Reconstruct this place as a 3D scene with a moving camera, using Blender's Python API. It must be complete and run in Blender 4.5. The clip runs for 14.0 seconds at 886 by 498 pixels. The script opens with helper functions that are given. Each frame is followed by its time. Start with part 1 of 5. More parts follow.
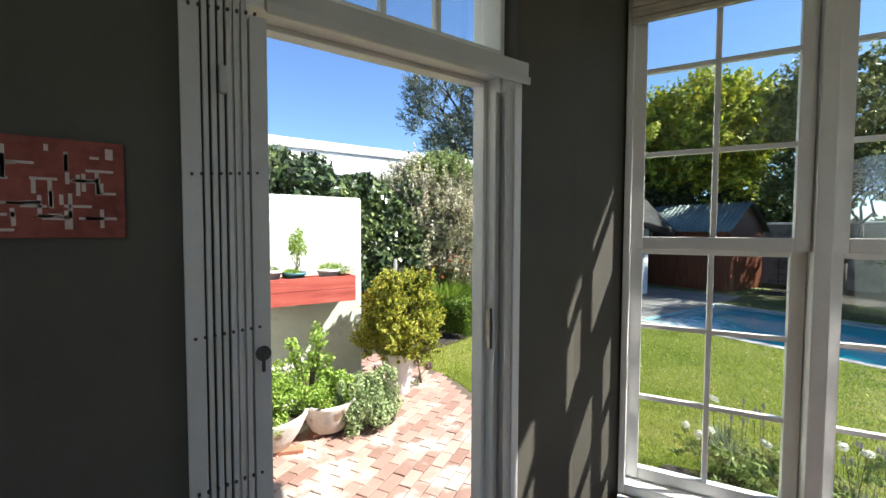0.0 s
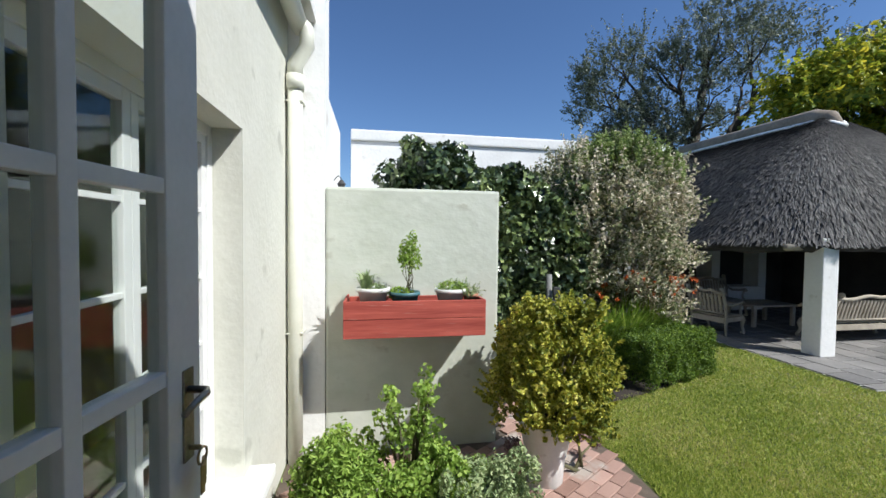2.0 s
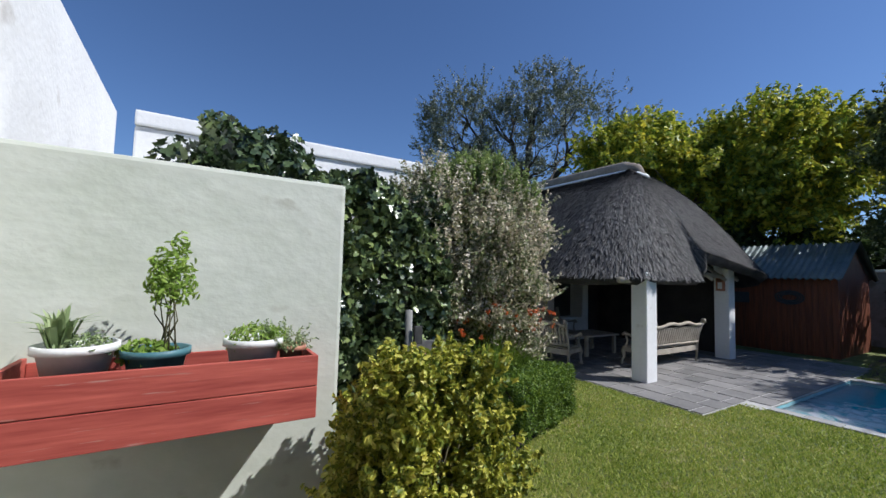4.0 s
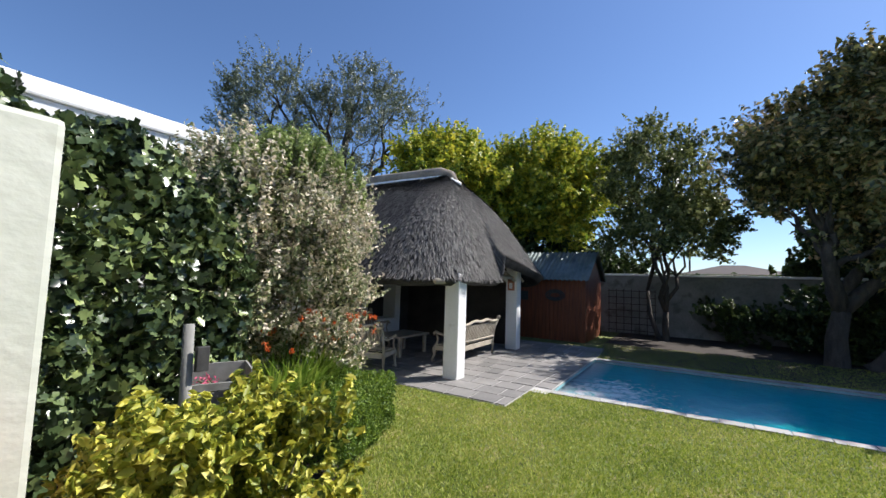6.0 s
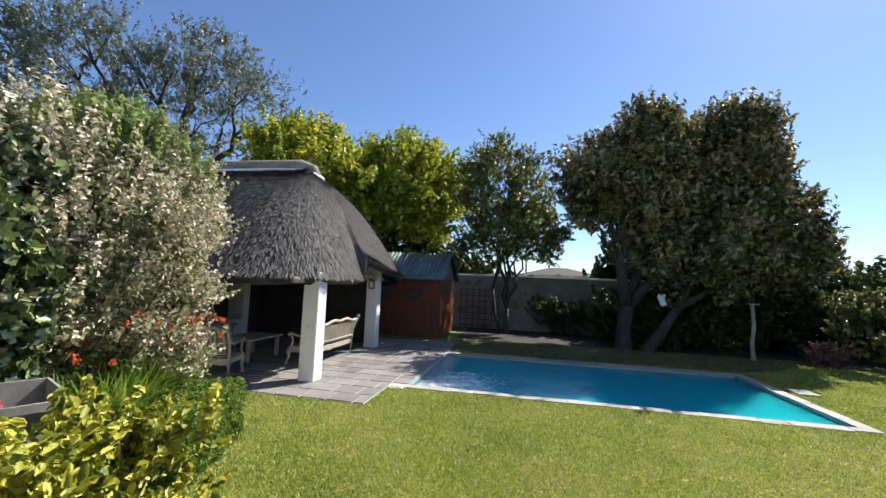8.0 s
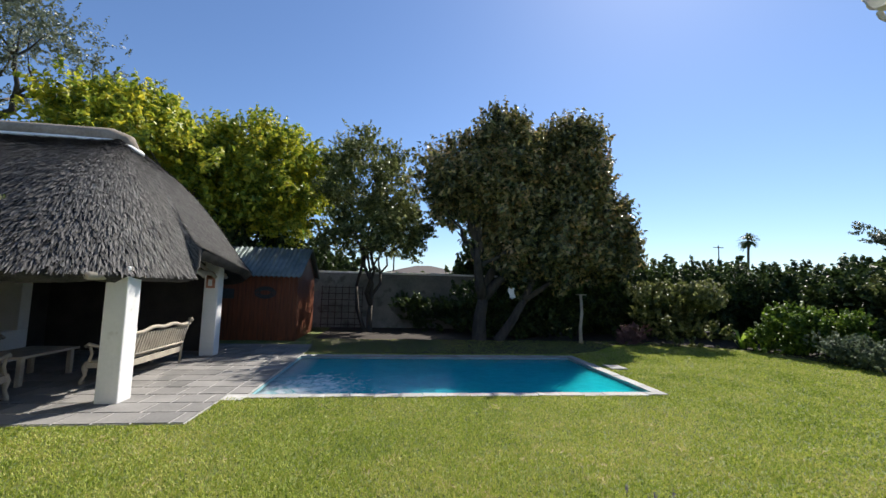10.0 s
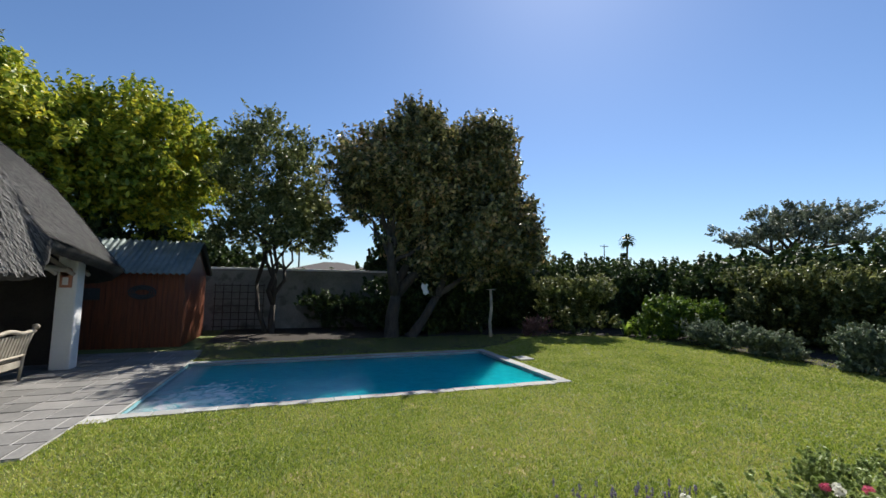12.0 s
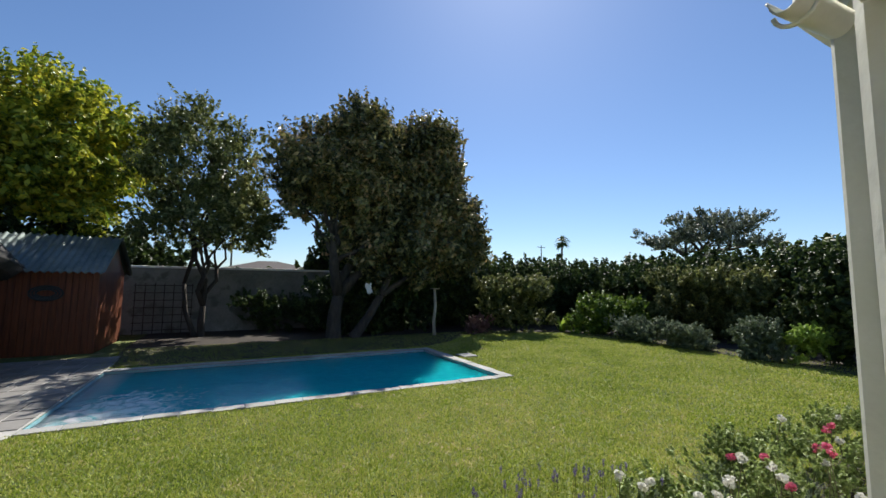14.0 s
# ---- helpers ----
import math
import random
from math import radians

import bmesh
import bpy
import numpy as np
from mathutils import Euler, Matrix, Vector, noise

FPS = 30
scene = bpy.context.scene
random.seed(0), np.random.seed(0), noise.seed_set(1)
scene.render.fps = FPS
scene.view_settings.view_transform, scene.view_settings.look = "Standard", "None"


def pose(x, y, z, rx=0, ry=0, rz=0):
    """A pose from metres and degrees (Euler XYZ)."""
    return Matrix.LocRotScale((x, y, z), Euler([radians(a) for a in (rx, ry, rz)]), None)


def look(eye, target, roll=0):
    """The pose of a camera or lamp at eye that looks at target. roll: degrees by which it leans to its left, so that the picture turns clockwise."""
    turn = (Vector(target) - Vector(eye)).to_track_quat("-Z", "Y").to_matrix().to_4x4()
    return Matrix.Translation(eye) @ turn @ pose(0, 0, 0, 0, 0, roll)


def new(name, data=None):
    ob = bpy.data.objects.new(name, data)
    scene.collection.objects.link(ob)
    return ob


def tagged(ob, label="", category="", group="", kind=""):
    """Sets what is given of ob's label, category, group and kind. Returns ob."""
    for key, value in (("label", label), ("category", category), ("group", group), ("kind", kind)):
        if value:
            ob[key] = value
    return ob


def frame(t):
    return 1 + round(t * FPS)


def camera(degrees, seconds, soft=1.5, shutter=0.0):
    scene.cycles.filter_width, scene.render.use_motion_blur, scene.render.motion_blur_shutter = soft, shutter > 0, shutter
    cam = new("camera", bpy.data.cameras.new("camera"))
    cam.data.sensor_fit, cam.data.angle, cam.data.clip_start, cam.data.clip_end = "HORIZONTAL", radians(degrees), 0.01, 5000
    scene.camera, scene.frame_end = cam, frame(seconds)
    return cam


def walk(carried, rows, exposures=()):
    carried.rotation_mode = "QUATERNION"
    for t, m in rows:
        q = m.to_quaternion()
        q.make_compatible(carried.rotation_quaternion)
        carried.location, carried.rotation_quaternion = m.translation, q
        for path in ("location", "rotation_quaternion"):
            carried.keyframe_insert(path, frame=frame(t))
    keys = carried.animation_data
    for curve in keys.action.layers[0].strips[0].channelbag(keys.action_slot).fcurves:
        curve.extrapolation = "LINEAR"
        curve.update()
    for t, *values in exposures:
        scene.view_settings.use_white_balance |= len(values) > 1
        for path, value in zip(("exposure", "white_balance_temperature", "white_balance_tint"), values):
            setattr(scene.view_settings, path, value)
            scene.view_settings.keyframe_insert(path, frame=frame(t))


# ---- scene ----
EXPOSURES = [(0.0, 1.5, 6300, 10), (0.5, 1.3, 6250, 10), (1.0, 1.05, 6200, 10), (1.5, 0.65, 6100, 10), (2.2, 0.3, 6000, 10), (4.3, 0.15, 5850, 14), (5.0, 0.35, 5950, 14), (5.5, 0.48, 6100, 14), (6.0, 0.72, 6300, 14), (6.5, 0.95, 6500, 14), (9.0, 0.83, 6600, 13), (11.5, 0.54, 6500, 10), (14.0, 0.47, 6500, 10)]
cam = camera(95.7, 14.0)
PATH = [
    (0, (0.015, 0.18, 1.417), (1.095, 1.861, 1.331), 0.2),
    (0.5, (0.233, 0.475, 1.42), (1.1, 2.276, 1.334), 0.3),
    (1, (0.389, 0.85, 1.421), (1.034, 2.741, 1.339), 0.3),
    (1.5, (0.569, 1.176, 1.423), (1.019, 3.123, 1.341), 0.4),
    (2, (0.77, 1.484, 1.422), (1.107, 3.455, 1.358), 0.6),
    (2.2, (0.812, 1.592, 1.415), (1.133, 3.566, 1.366), 0.8),
    (4.3, (1.16, 2.79, 1.288), (2.338, 4.399, 1.442), 1.7),
    (4.5, (1.162, 2.863, 1.279), (2.421, 4.409, 1.429), 2.0),
    (5, (1.282, 3.042, 1.284), (2.702, 4.441, 1.447), 1.7),
    (5.5, (1.433, 3.151, 1.318), (2.995, 4.391, 1.464), 2.2),
    (6, (1.433, 3.187, 1.321), (3.13, 4.235, 1.475), 1.9),
    (6.5, (1.393, 3.223, 1.341), (3.181, 4.106, 1.496), 2.1),
    (7, (1.324, 3.248, 1.346), (3.182, 3.973, 1.505), 2.0),
    (7.5, (1.299, 3.216, 1.359), (3.206, 3.8, 1.52), 2.1),
    (8, (1.306, 3.2, 1.344), (3.257, 3.608, 1.514), 2.4),
    (8.5, (1.351, 3.156, 1.32), (3.329, 3.393, 1.495), 1.8),
    (9, (1.419, 3.024, 1.298), (3.409, 3.098, 1.476), 1.5),
    (9.2, (1.456, 2.999, 1.294), (3.448, 3.008, 1.475), 1.5),
    (11.5, (1.869, 2.994, 1.249), (3.774, 2.413, 1.428), 1.0),
    (12, (1.9, 3.05, 1.251), (3.777, 2.384, 1.43), 0.8),
    (12.5, (1.897, 3.075, 1.234), (3.749, 2.343, 1.415), 0.8),
    (13, (1.917, 3.104, 1.234), (3.739, 2.3, 1.415), 0.7),
    (13.5, (1.88, 3.113, 1.215), (3.673, 2.246, 1.399), 0.6),
    (14, (1.887, 3.136, 1.225), (3.65, 2.208, 1.407), 0.6),
]
walk(cam, [(t, look(eye, target, roll)) for t, eye, target, roll in PATH],
     exposures=EXPOSURES)

# ---- world and sun ----
SUN_YAW, SUN_UP = 128.0, 47.0
world = bpy.data.worlds.new("sky")
scene.world = world
world.use_nodes = True
wt = world.node_tree
wt.nodes.clear()
sky = wt.nodes.new("ShaderNodeTexSky")
sky.sky_type = "NISHITA"
sky.sun_disc = False
sky.sun_elevation, sky.sun_rotation = radians(SUN_UP), radians(SUN_YAW)
sky.air_density, sky.dust_density, sky.ozone_density = 1.0, 0.25, 5.0
sky_bg = wt.nodes.new("ShaderNodeBackground")
sky_bg.inputs["Strength"].default_value = 0.085
sky_tint = wt.nodes.new("ShaderNodeMix")
sky_tint.data_type, sky_tint.blend_type = "RGBA", "MULTIPLY"
sky_tint.inputs[0].default_value = 1.0
sky_tint.inputs[7].default_value = (0.90, 0.965, 1.05, 1)
wt.links.new(sky.outputs[0], sky_tint.inputs[6])
wt.links.new(sky_tint.outputs[2], sky_bg.inputs["Color"])
wt.links.new(sky_bg.outputs[0], wt.nodes.new("ShaderNodeOutputWorld").inputs[0])
sun_dir = Vector((math.sin(radians(SUN_YAW)) * math.cos(radians(SUN_UP)), math.cos(radians(SUN_YAW)) * math.cos(radians(SUN_UP)), math.sin(radians(SUN_UP))))
sun = new("sun", bpy.data.lights.new("sun", "SUN"))
sun.data.energy, sun.data.angle, sun.data.color = 5.0, radians(0.55), (1.0, 0.95, 0.87)
sun.matrix_world = look(sun_dir * 60, (0, 0, 0))

GZ = -0.5
rng = np.random.default_rng(7)
rnd = random.Random(11)

# ---- materials ----
def links(mat):
    return mat.node_tree.nodes, mat.node_tree.links


def surface(name, dark, light, scale=6.0, rough=0.7, fine=60.0, bump=0.15, metal=0.0, island=0.0, per_object=0.0, stretch=(1, 1, 1), spot=None, depth=0.01, spec=0.5):
    """Two-scale mottled surface in object or world metres."""
    mat = bpy.data.materials.new(name)
    mat.use_nodes = True
    nodes, ln = links(mat)
    bs = nodes["Principled BSDF"]
    geo = nodes.new("ShaderNodeNewGeometry")
    mp = nodes.new("ShaderNodeMapping")
    mp.inputs["Scale"].default_value = stretch
    ln.new(geo.outputs["Position"], mp.inputs[0])
    n1 = nodes.new("ShaderNodeTexNoise")
    n1.inputs["Scale"].default_value, n1.inputs["Detail"].default_value = scale, 5
    n2 = nodes.new("ShaderNodeTexNoise")
    n2.inputs["Scale"].default_value, n2.inputs["Detail"].default_value = fine, 4
    ln.new(mp.outputs[0], n1.inputs[0])
    ln.new(mp.outputs[0], n2.inputs[0])
    mix = nodes.new("ShaderNodeMix")
    mix.data_type = "RGBA"
    ramp = nodes.new("ShaderNodeMapRange")
    ramp.inputs[1].default_value, ramp.inputs[2].default_value = 0.32, 0.68
    add = nodes.new("ShaderNodeMath")
    add.operation = "MULTIPLY_ADD"
    add.inputs[1].default_value = 0.35
    ln.new(n2.outputs[0], add.inputs[0])
    sc = nodes.new("ShaderNodeMath")
    sc.operation = "MULTIPLY"
    sc.inputs[1].default_value = 0.65
    ln.new(n1.outputs[0], sc.inputs[0])
    ln.new(sc.outputs[0], add.inputs[2])
    ln.new(add.outputs[0], ramp.inputs[0])
    fac = ramp.outputs[0]
    if island or per_object:
        r = geo.outputs["Random Per Island"] if island else nodes.new("ShaderNodeObjectInfo").outputs["Random"]
        w = island or per_object
        m = nodes.new("ShaderNodeMix")
        m.inputs[0].default_value = w
        ln.new(fac, m.inputs[2])
        ln.new(r, m.inputs[3])
        fac = m.outputs[0]
    ln.new(fac, mix.inputs[0])
    mix.inputs[6].default_value, mix.inputs[7].default_value = (*dark, 1), (*light, 1)
    col = mix.outputs[2]
    if spot:
        n3 = nodes.new("ShaderNodeTexNoise")
        n3.inputs["Scale"].default_value, n3.inputs["Detail"].default_value = spot[1], 6
        ln.new(mp.outputs[0], n3.inputs[0])
        rr = nodes.new("ShaderNodeMapRange")
        rr.inputs[1].default_value, rr.inputs[2].default_value = spot[2], spot[2] + 0.07
        ln.new(n3.outputs[0], rr.inputs[0])
        m3 = nodes.new("ShaderNodeMix")
        m3.data_type = "RGBA"
        ln.new(rr.outputs[0], m3.inputs[0])
        ln.new(col, m3.inputs[6])
        m3.inputs[7].default_value = (*spot[0], 1)
        col = m3.outputs[2]
    ln.new(col, bs.inputs["Base Color"])
    bs.inputs["Roughness"].default_value, bs.inputs["Metallic"].default_value = rough, metal
    bs.inputs["Specular IOR Level"].default_value = spec
    if bump:
        b = nodes.new("ShaderNodeBump")
        b.inputs["Strength"].default_value, b.inputs["Distance"].default_value = bump, depth
        ln.new(add.outputs[0], b.inputs["Height"])
        ln.new(b.outputs[0], bs.inputs["Normal"])
    return mat


def leafy(name, cols, rough=0.5, trans=0.35, spec=0.4):
    """Leaf material, its colour picked leaf by leaf."""
    mat = bpy.data.materials.new(name)
    mat.use_nodes = True
    nodes, ln = links(mat)
    bs = nodes["Principled BSDF"]
    geo = nodes.new("ShaderNodeNewGeometry")
    ramp = nodes.new("ShaderNodeValToRGB")
    el = ramp.color_ramp.elements
    el[0].position, el[0].color = 0.0, (*cols[0], 1)
    el[1].position, el[1].color = 1.0, (*cols[-1], 1)
    for i, c in enumerate(cols[1:-1]):
        e = el.new((i + 1) / (len(cols) - 1))
        e.color = (*c, 1)
    n = nodes.new("ShaderNodeTexNoise")
    n.inputs["Scale"].default_value, n.inputs["Detail"].default_value = 0.9, 3
    ln.new(geo.outputs["Position"], n.inputs[0])
    m = nodes.new("ShaderNodeMix")
    m.inputs[0].default_value = 0.68
    mr = nodes.new("ShaderNodeMapRange")
    mr.inputs[1].default_value, mr.inputs[2].default_value = 0.3, 0.7
    ln.new(n.outputs[0], mr.inputs[0])
    ln.new(mr.outputs[0], m.inputs[2])
    ln.new(geo.outputs["Random Per Island"], m.inputs[3])
    ln.new(m.outputs[0], ramp.inputs[0])
    ln.new(ramp.outputs[0], bs.inputs["Base Color"])
    bs.inputs["Roughness"].default_value = rough
    bs.inputs["Specular IOR Level"].default_value = spec
    tr = nodes.new("ShaderNodeBsdfTranslucent")
    ln.new(ramp.outputs[0], tr.inputs[0])
    ms = nodes.new("ShaderNodeMixShader")
    ms.inputs[0].default_value = trans
    ln.new(bs.outputs[0], ms.inputs[1])
    ln.new(tr.outputs[0], ms.inputs[2])
    ln.new(ms.outputs[0], nodes["Material Output"].inputs[0])
    return mat


def wood(name, dark, light, axis="x", rough=0.6, spot=None):
    st = {"x": (0.6, 9, 9), "y": (9, 0.6, 9), "z": (9, 9, 0.6)}[axis]
    return surface(name, dark, light, 2.2, rough, 9, 0.35, stretch=st, spot=spot, depth=0.006)


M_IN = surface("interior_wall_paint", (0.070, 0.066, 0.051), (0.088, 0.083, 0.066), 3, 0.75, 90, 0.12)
M_CEIL = surface("ceiling_paint", (0.70, 0.69, 0.65), (0.74, 0.73, 0.7), 3, 0.8, 70, 0.08)
M_FLOOR = wood("floor_boards", (0.16, 0.09, 0.045), (0.27, 0.16, 0.085), "x", 0.4)
M_WHITE = surface("white_gloss_paint", (0.70, 0.70, 0.68), (0.79, 0.79, 0.77), 7, 0.38, 60, 0.10, depth=0.004)
M_GATE = surface("gate_enamel", (0.46, 0.46, 0.445), (0.54, 0.54, 0.52), 9, 0.42, 120, 0.06, depth=0.003)
M_CREAM = surface("cream_plaster", (0.56, 0.56, 0.48), (0.64, 0.64, 0.56), 2.2, 0.85, 26, 0.45, spot=((0.45, 0.45, 0.38), 3.0, 0.63), depth=0.02)
M_SAGE = surface("sage_plaster", (0.49, 0.52, 0.43), (0.60, 0.62, 0.54), 2.0, 0.85, 9, 0.7, stretch=(1, 1, 1.4), spot=((0.46, 0.47, 0.39), 4.0, 0.64), depth=0.02)
M_LIME = surface("white_limewash", (0.74, 0.74, 0.71), (0.84, 0.84, 0.81), 2.0, 0.85, 18, 0.55, spot=((0.62, 0.60, 0.55), 2.6, 0.66), depth=0.025)
M_GREYWALL = surface("weathered_grey_wall", (0.16, 0.16, 0.145), (0.29, 0.29, 0.265), 1.2, 0.9, 14, 0.5, spot=((0.14, 0.14, 0.12), 1.7, 0.56), depth=0.02)
M_PIPE = surface("cream_gutter_paint", (0.60, 0.60, 0.50), (0.68, 0.68, 0.58), 8, 0.45, 60, 0.08, depth=0.004)
M_RED = wood("red_painted_boards", (0.25, 0.035, 0.025), (0.50, 0.11, 0.075), "x", 0.7, spot=((0.42, 0.20, 0.16), 7.0, 0.64))
M_THATCH = surface("grey_thatch", (0.012, 0.0115, 0.011), (0.07, 0.067, 0.064), 3, 0.95, 42, 0.8, stretch=(1, 1, 0.55), depth=0.05)
M_STRAW = surface("thatch_straw", (0.006, 0.006, 0.006), (0.20, 0.192, 0.18), 4, 0.8, 30, 0.0, island=0.85)
M_RIDGE = surface("cement_ridge", (0.17, 0.135, 0.10), (0.33, 0.28, 0.22), 3, 0.9, 20, 0.5, depth=0.02)
M_SLATE = surface("patio_slate", (0.10, 0.099, 0.094), (0.28, 0.268, 0.25), 1.9, 0.75, 30, 0.35, per_object=0.45)
M_GROUT = surface("pale_grout", (0.36, 0.35, 0.33), (0.50, 0.49, 0.46), 6, 0.9, 60, 0.2)
M_COPING = surface("coping_stone", (0.22, 0.22, 0.205), (0.44, 0.44, 0.42), 3, 0.85, 40, 0.4, per_object=0.5)
M_POOL = surface("pool_plaster", (0.16, 0.42, 0.50), (0.22, 0.52, 0.60), 2, 0.5, 20, 0.1)
M_BRICK = surface("terracotta_paver", (0.20, 0.115, 0.085), (0.46, 0.30, 0.24), 5, 0.85, 45, 0.6, per_object=0.8, spot=((0.40, 0.34, 0.29), 2.8, 0.52))
M_SAND = surface("joint_sand", (0.07, 0.055, 0.04), (0.15, 0.115, 0.085), 8, 0.95, 80, 0.3)
M_GRASS = surface("lawn_thatch", (0.035, 0.06, 0.008), (0.15, 0.175, 0.038), 1.4, 0.9, 30, 0.8, spot=((0.24, 0.20, 0.085), 3.2, 0.60), depth=0.03)
M_SOIL = surface("bed_soil", (0.018, 0.014, 0.010), (0.048, 0.036, 0.026), 5, 0.95, 60, 0.7, depth=0.03)
M_SHED = wood("orange_stained_boards", (0.075, 0.020, 0.007), (0.22, 0.058, 0.017), "z", 0.6)
# Grey wall darkened: the shelter's inner shade is put into its colour.
M_SHADEWALL = surface("shade_dark_wall", (0.035, 0.03, 0.026), (0.075, 0.065, 0.055), 2, 0.9, 30, 0.3)
M_TEAK = surface("weathered_teak", (0.30, 0.26, 0.20), (0.50, 0.45, 0.36), 5, 0.8, 60, 0.3, stretch=(1, 1, 1))
M_TIN = surface("corrugated_iron", (0.085, 0.115, 0.11), (0.19, 0.23, 0.22), 3, 0.5, 30, 0.2, metal=0.4)
M_BARK = surface("grey_bark", (0.03, 0.025, 0.02), (0.095, 0.08, 0.063), 5, 0.95, 40, 0.8, stretch=(2, 2, 0.5), depth=0.03)
M_BRASS = surface("aged_metal", (0.22, 0.20, 0.17), (0.36, 0.33, 0.28), 30, 0.35, 120, 0.1, metal=0.9)
M_KEY = surface("key_brass", (0.28, 0.21, 0.10), (0.42, 0.33, 0.17), 30, 0.4, 120, 0.1, metal=0.8)
M_DARK = surface("dark_iron", (0.02, 0.02, 0.02), (0.05, 0.05, 0.048), 20, 0.6, 90, 0.2)
M_TERRA = surface("aged_white_pot", (0.46, 0.41, 0.35), (0.74, 0.71, 0.65), 4, 0.85, 40, 0.5, spot=((0.30, 0.21, 0.15), 6, 0.58))
M_POTWHITE = surface("white_glazed_pot", (0.66, 0.66, 0.63), (0.78, 0.78, 0.75), 5, 0.4, 50, 0.1, spot=((0.5, 0.48, 0.43), 6, 0.66))
M_TEALPOT = surface("teal_plastic", (0.04, 0.12, 0.14), (0.07, 0.18, 0.20), 8, 0.5, 40, 0.1)
M_REDCLAY = surface("red_clay", (0.36, 0.15, 0.09), (0.50, 0.24, 0.15), 8, 0.85, 50, 0.3)
M_STEM = surface("plant_stems", (0.07, 0.07, 0.03), (0.16, 0.14, 0.07), 12, 0.8, 60, 0.2)
M_BROWNTILE = surface("brown_roof_tile", (0.028, 0.02, 0.017), (0.05, 0.036, 0.03), 2, 0.85, 14, 0.4)
M_CANVAS = surface("print_red", (0.16, 0.035, 0.025), (0.34, 0.10, 0.075), 14, 0.8, 70, 0.3)
M_CANVASW = surface("print_pale", (0.52, 0.42, 0.38), (0.66, 0.58, 0.54), 14, 0.8, 70, 0.3)
M_BLIND = wood("blind_slats", (0.40, 0.36, 0.28), (0.52, 0.48, 0.39), "x", 0.6)

L_BOX = leafy("box_hedge_leaf", [(0.025, 0.055, 0.009), (0.095, 0.17, 0.02), (0.30, 0.42, 0.05)])
L_GOLD = leafy("golden_duranta_leaf", [(0.04, 0.075, 0.014), (0.15, 0.20, 0.028), (0.40, 0.42, 0.05), (0.66, 0.61, 0.10), (0.84, 0.78, 0.27)])
L_IVY = leafy("ivy_leaf", [(0.005, 0.012, 0.004), (0.035, 0.06, 0.022), (0.12, 0.17, 0.065), (0.40, 0.48, 0.15)], 0.28, 0.14, 0.65)
L_VAR = leafy("variegated_leaf", [(0.05, 0.085, 0.025), (0.26, 0.30, 0.13), (0.72, 0.63, 0.48), (0.88, 0.76, 0.64)], 0.55, 0.25)
L_VART = leafy("new_shoot_leaf", [(0.12, 0.18, 0.05), (0.26, 0.34, 0.10), (0.44, 0.50, 0.20)], 0.5, 0.4)
L_OLIVE = leafy("silver_tree_leaf", [(0.06, 0.075, 0.045), (0.15, 0.18, 0.115), (0.32, 0.34, 0.25)], 0.42, 0.25, 0.5)
L_YELLOW = leafy("yellow_green_leaf", [(0.05, 0.095, 0.012), (0.20, 0.28, 0.03), (0.50, 0.50, 0.05), (0.78, 0.62, 0.06)], 0.45, 0.42)
L_MID = leafy("mid_green_leaf", [(0.042, 0.058, 0.017), (0.15, 0.175, 0.05), (0.44, 0.45, 0.18)], 0.4, 0.38, 0.4)
L_DARK = leafy("dark_green_leaf", [(0.012, 0.02, 0.008), (0.075, 0.088, 0.027), (0.32, 0.30, 0.11), (0.66, 0.40, 0.20)], 0.34, 0.26, 0.5)
L_HEDGE = leafy("far_hedge_leaf", [(0.012, 0.026, 0.009), (0.045, 0.075, 0.022), (0.15, 0.20, 0.055)], 0.5, 0.3, 0.3)
L_LIME = leafy("fresh_lime_leaf", [(0.13, 0.23, 0.035), (0.30, 0.44, 0.075), (0.48, 0.60, 0.15)], 0.5, 0.4)
L_HERB = leafy("grey_green_leaf", [(0.12, 0.18, 0.07), (0.32, 0.41, 0.19), (0.52, 0.58, 0.31)], 0.6, 0.35)
L_LILY = leafy("lily_blade", [(0.09, 0.18, 0.02), (0.25, 0.38, 0.05), (0.52, 0.58, 0.12)], 0.45, 0.4)
L_GRASS = leafy("grass_blade", [(0.065, 0.12, 0.012), (0.26, 0.35, 0.04), (0.46, 0.49, 0.10), (0.58, 0.50, 0.24)], 0.6, 0.35)
L_LAV = leafy("lavender_leaf", [(0.09, 0.13, 0.07), (0.17, 0.22, 0.13), (0.24, 0.28, 0.18)], 0.6, 0.3)
P_ORANGE = leafy("orange_petal", [(0.60, 0.12, 0.03), (0.72, 0.20, 0.05)], 0.6, 0.3)
P_PINK = leafy("pink_petal", [(0.62, 0.06, 0.16), (0.75, 0.22, 0.32)], 0.6, 0.3)
P_WHITE = leafy("white_petal", [(0.70, 0.68, 0.58), (0.80, 0.79, 0.74)], 0.6, 0.3)
P_PURPLE = leafy("lavender_flower", [(0.12, 0.09, 0.24), (0.22, 0.18, 0.38)], 0.6, 0.3)
P_BROWN = leafy("dry_flower_head", [(0.14, 0.08, 0.08), (0.24, 0.14, 0.13)], 0.7, 0.1)

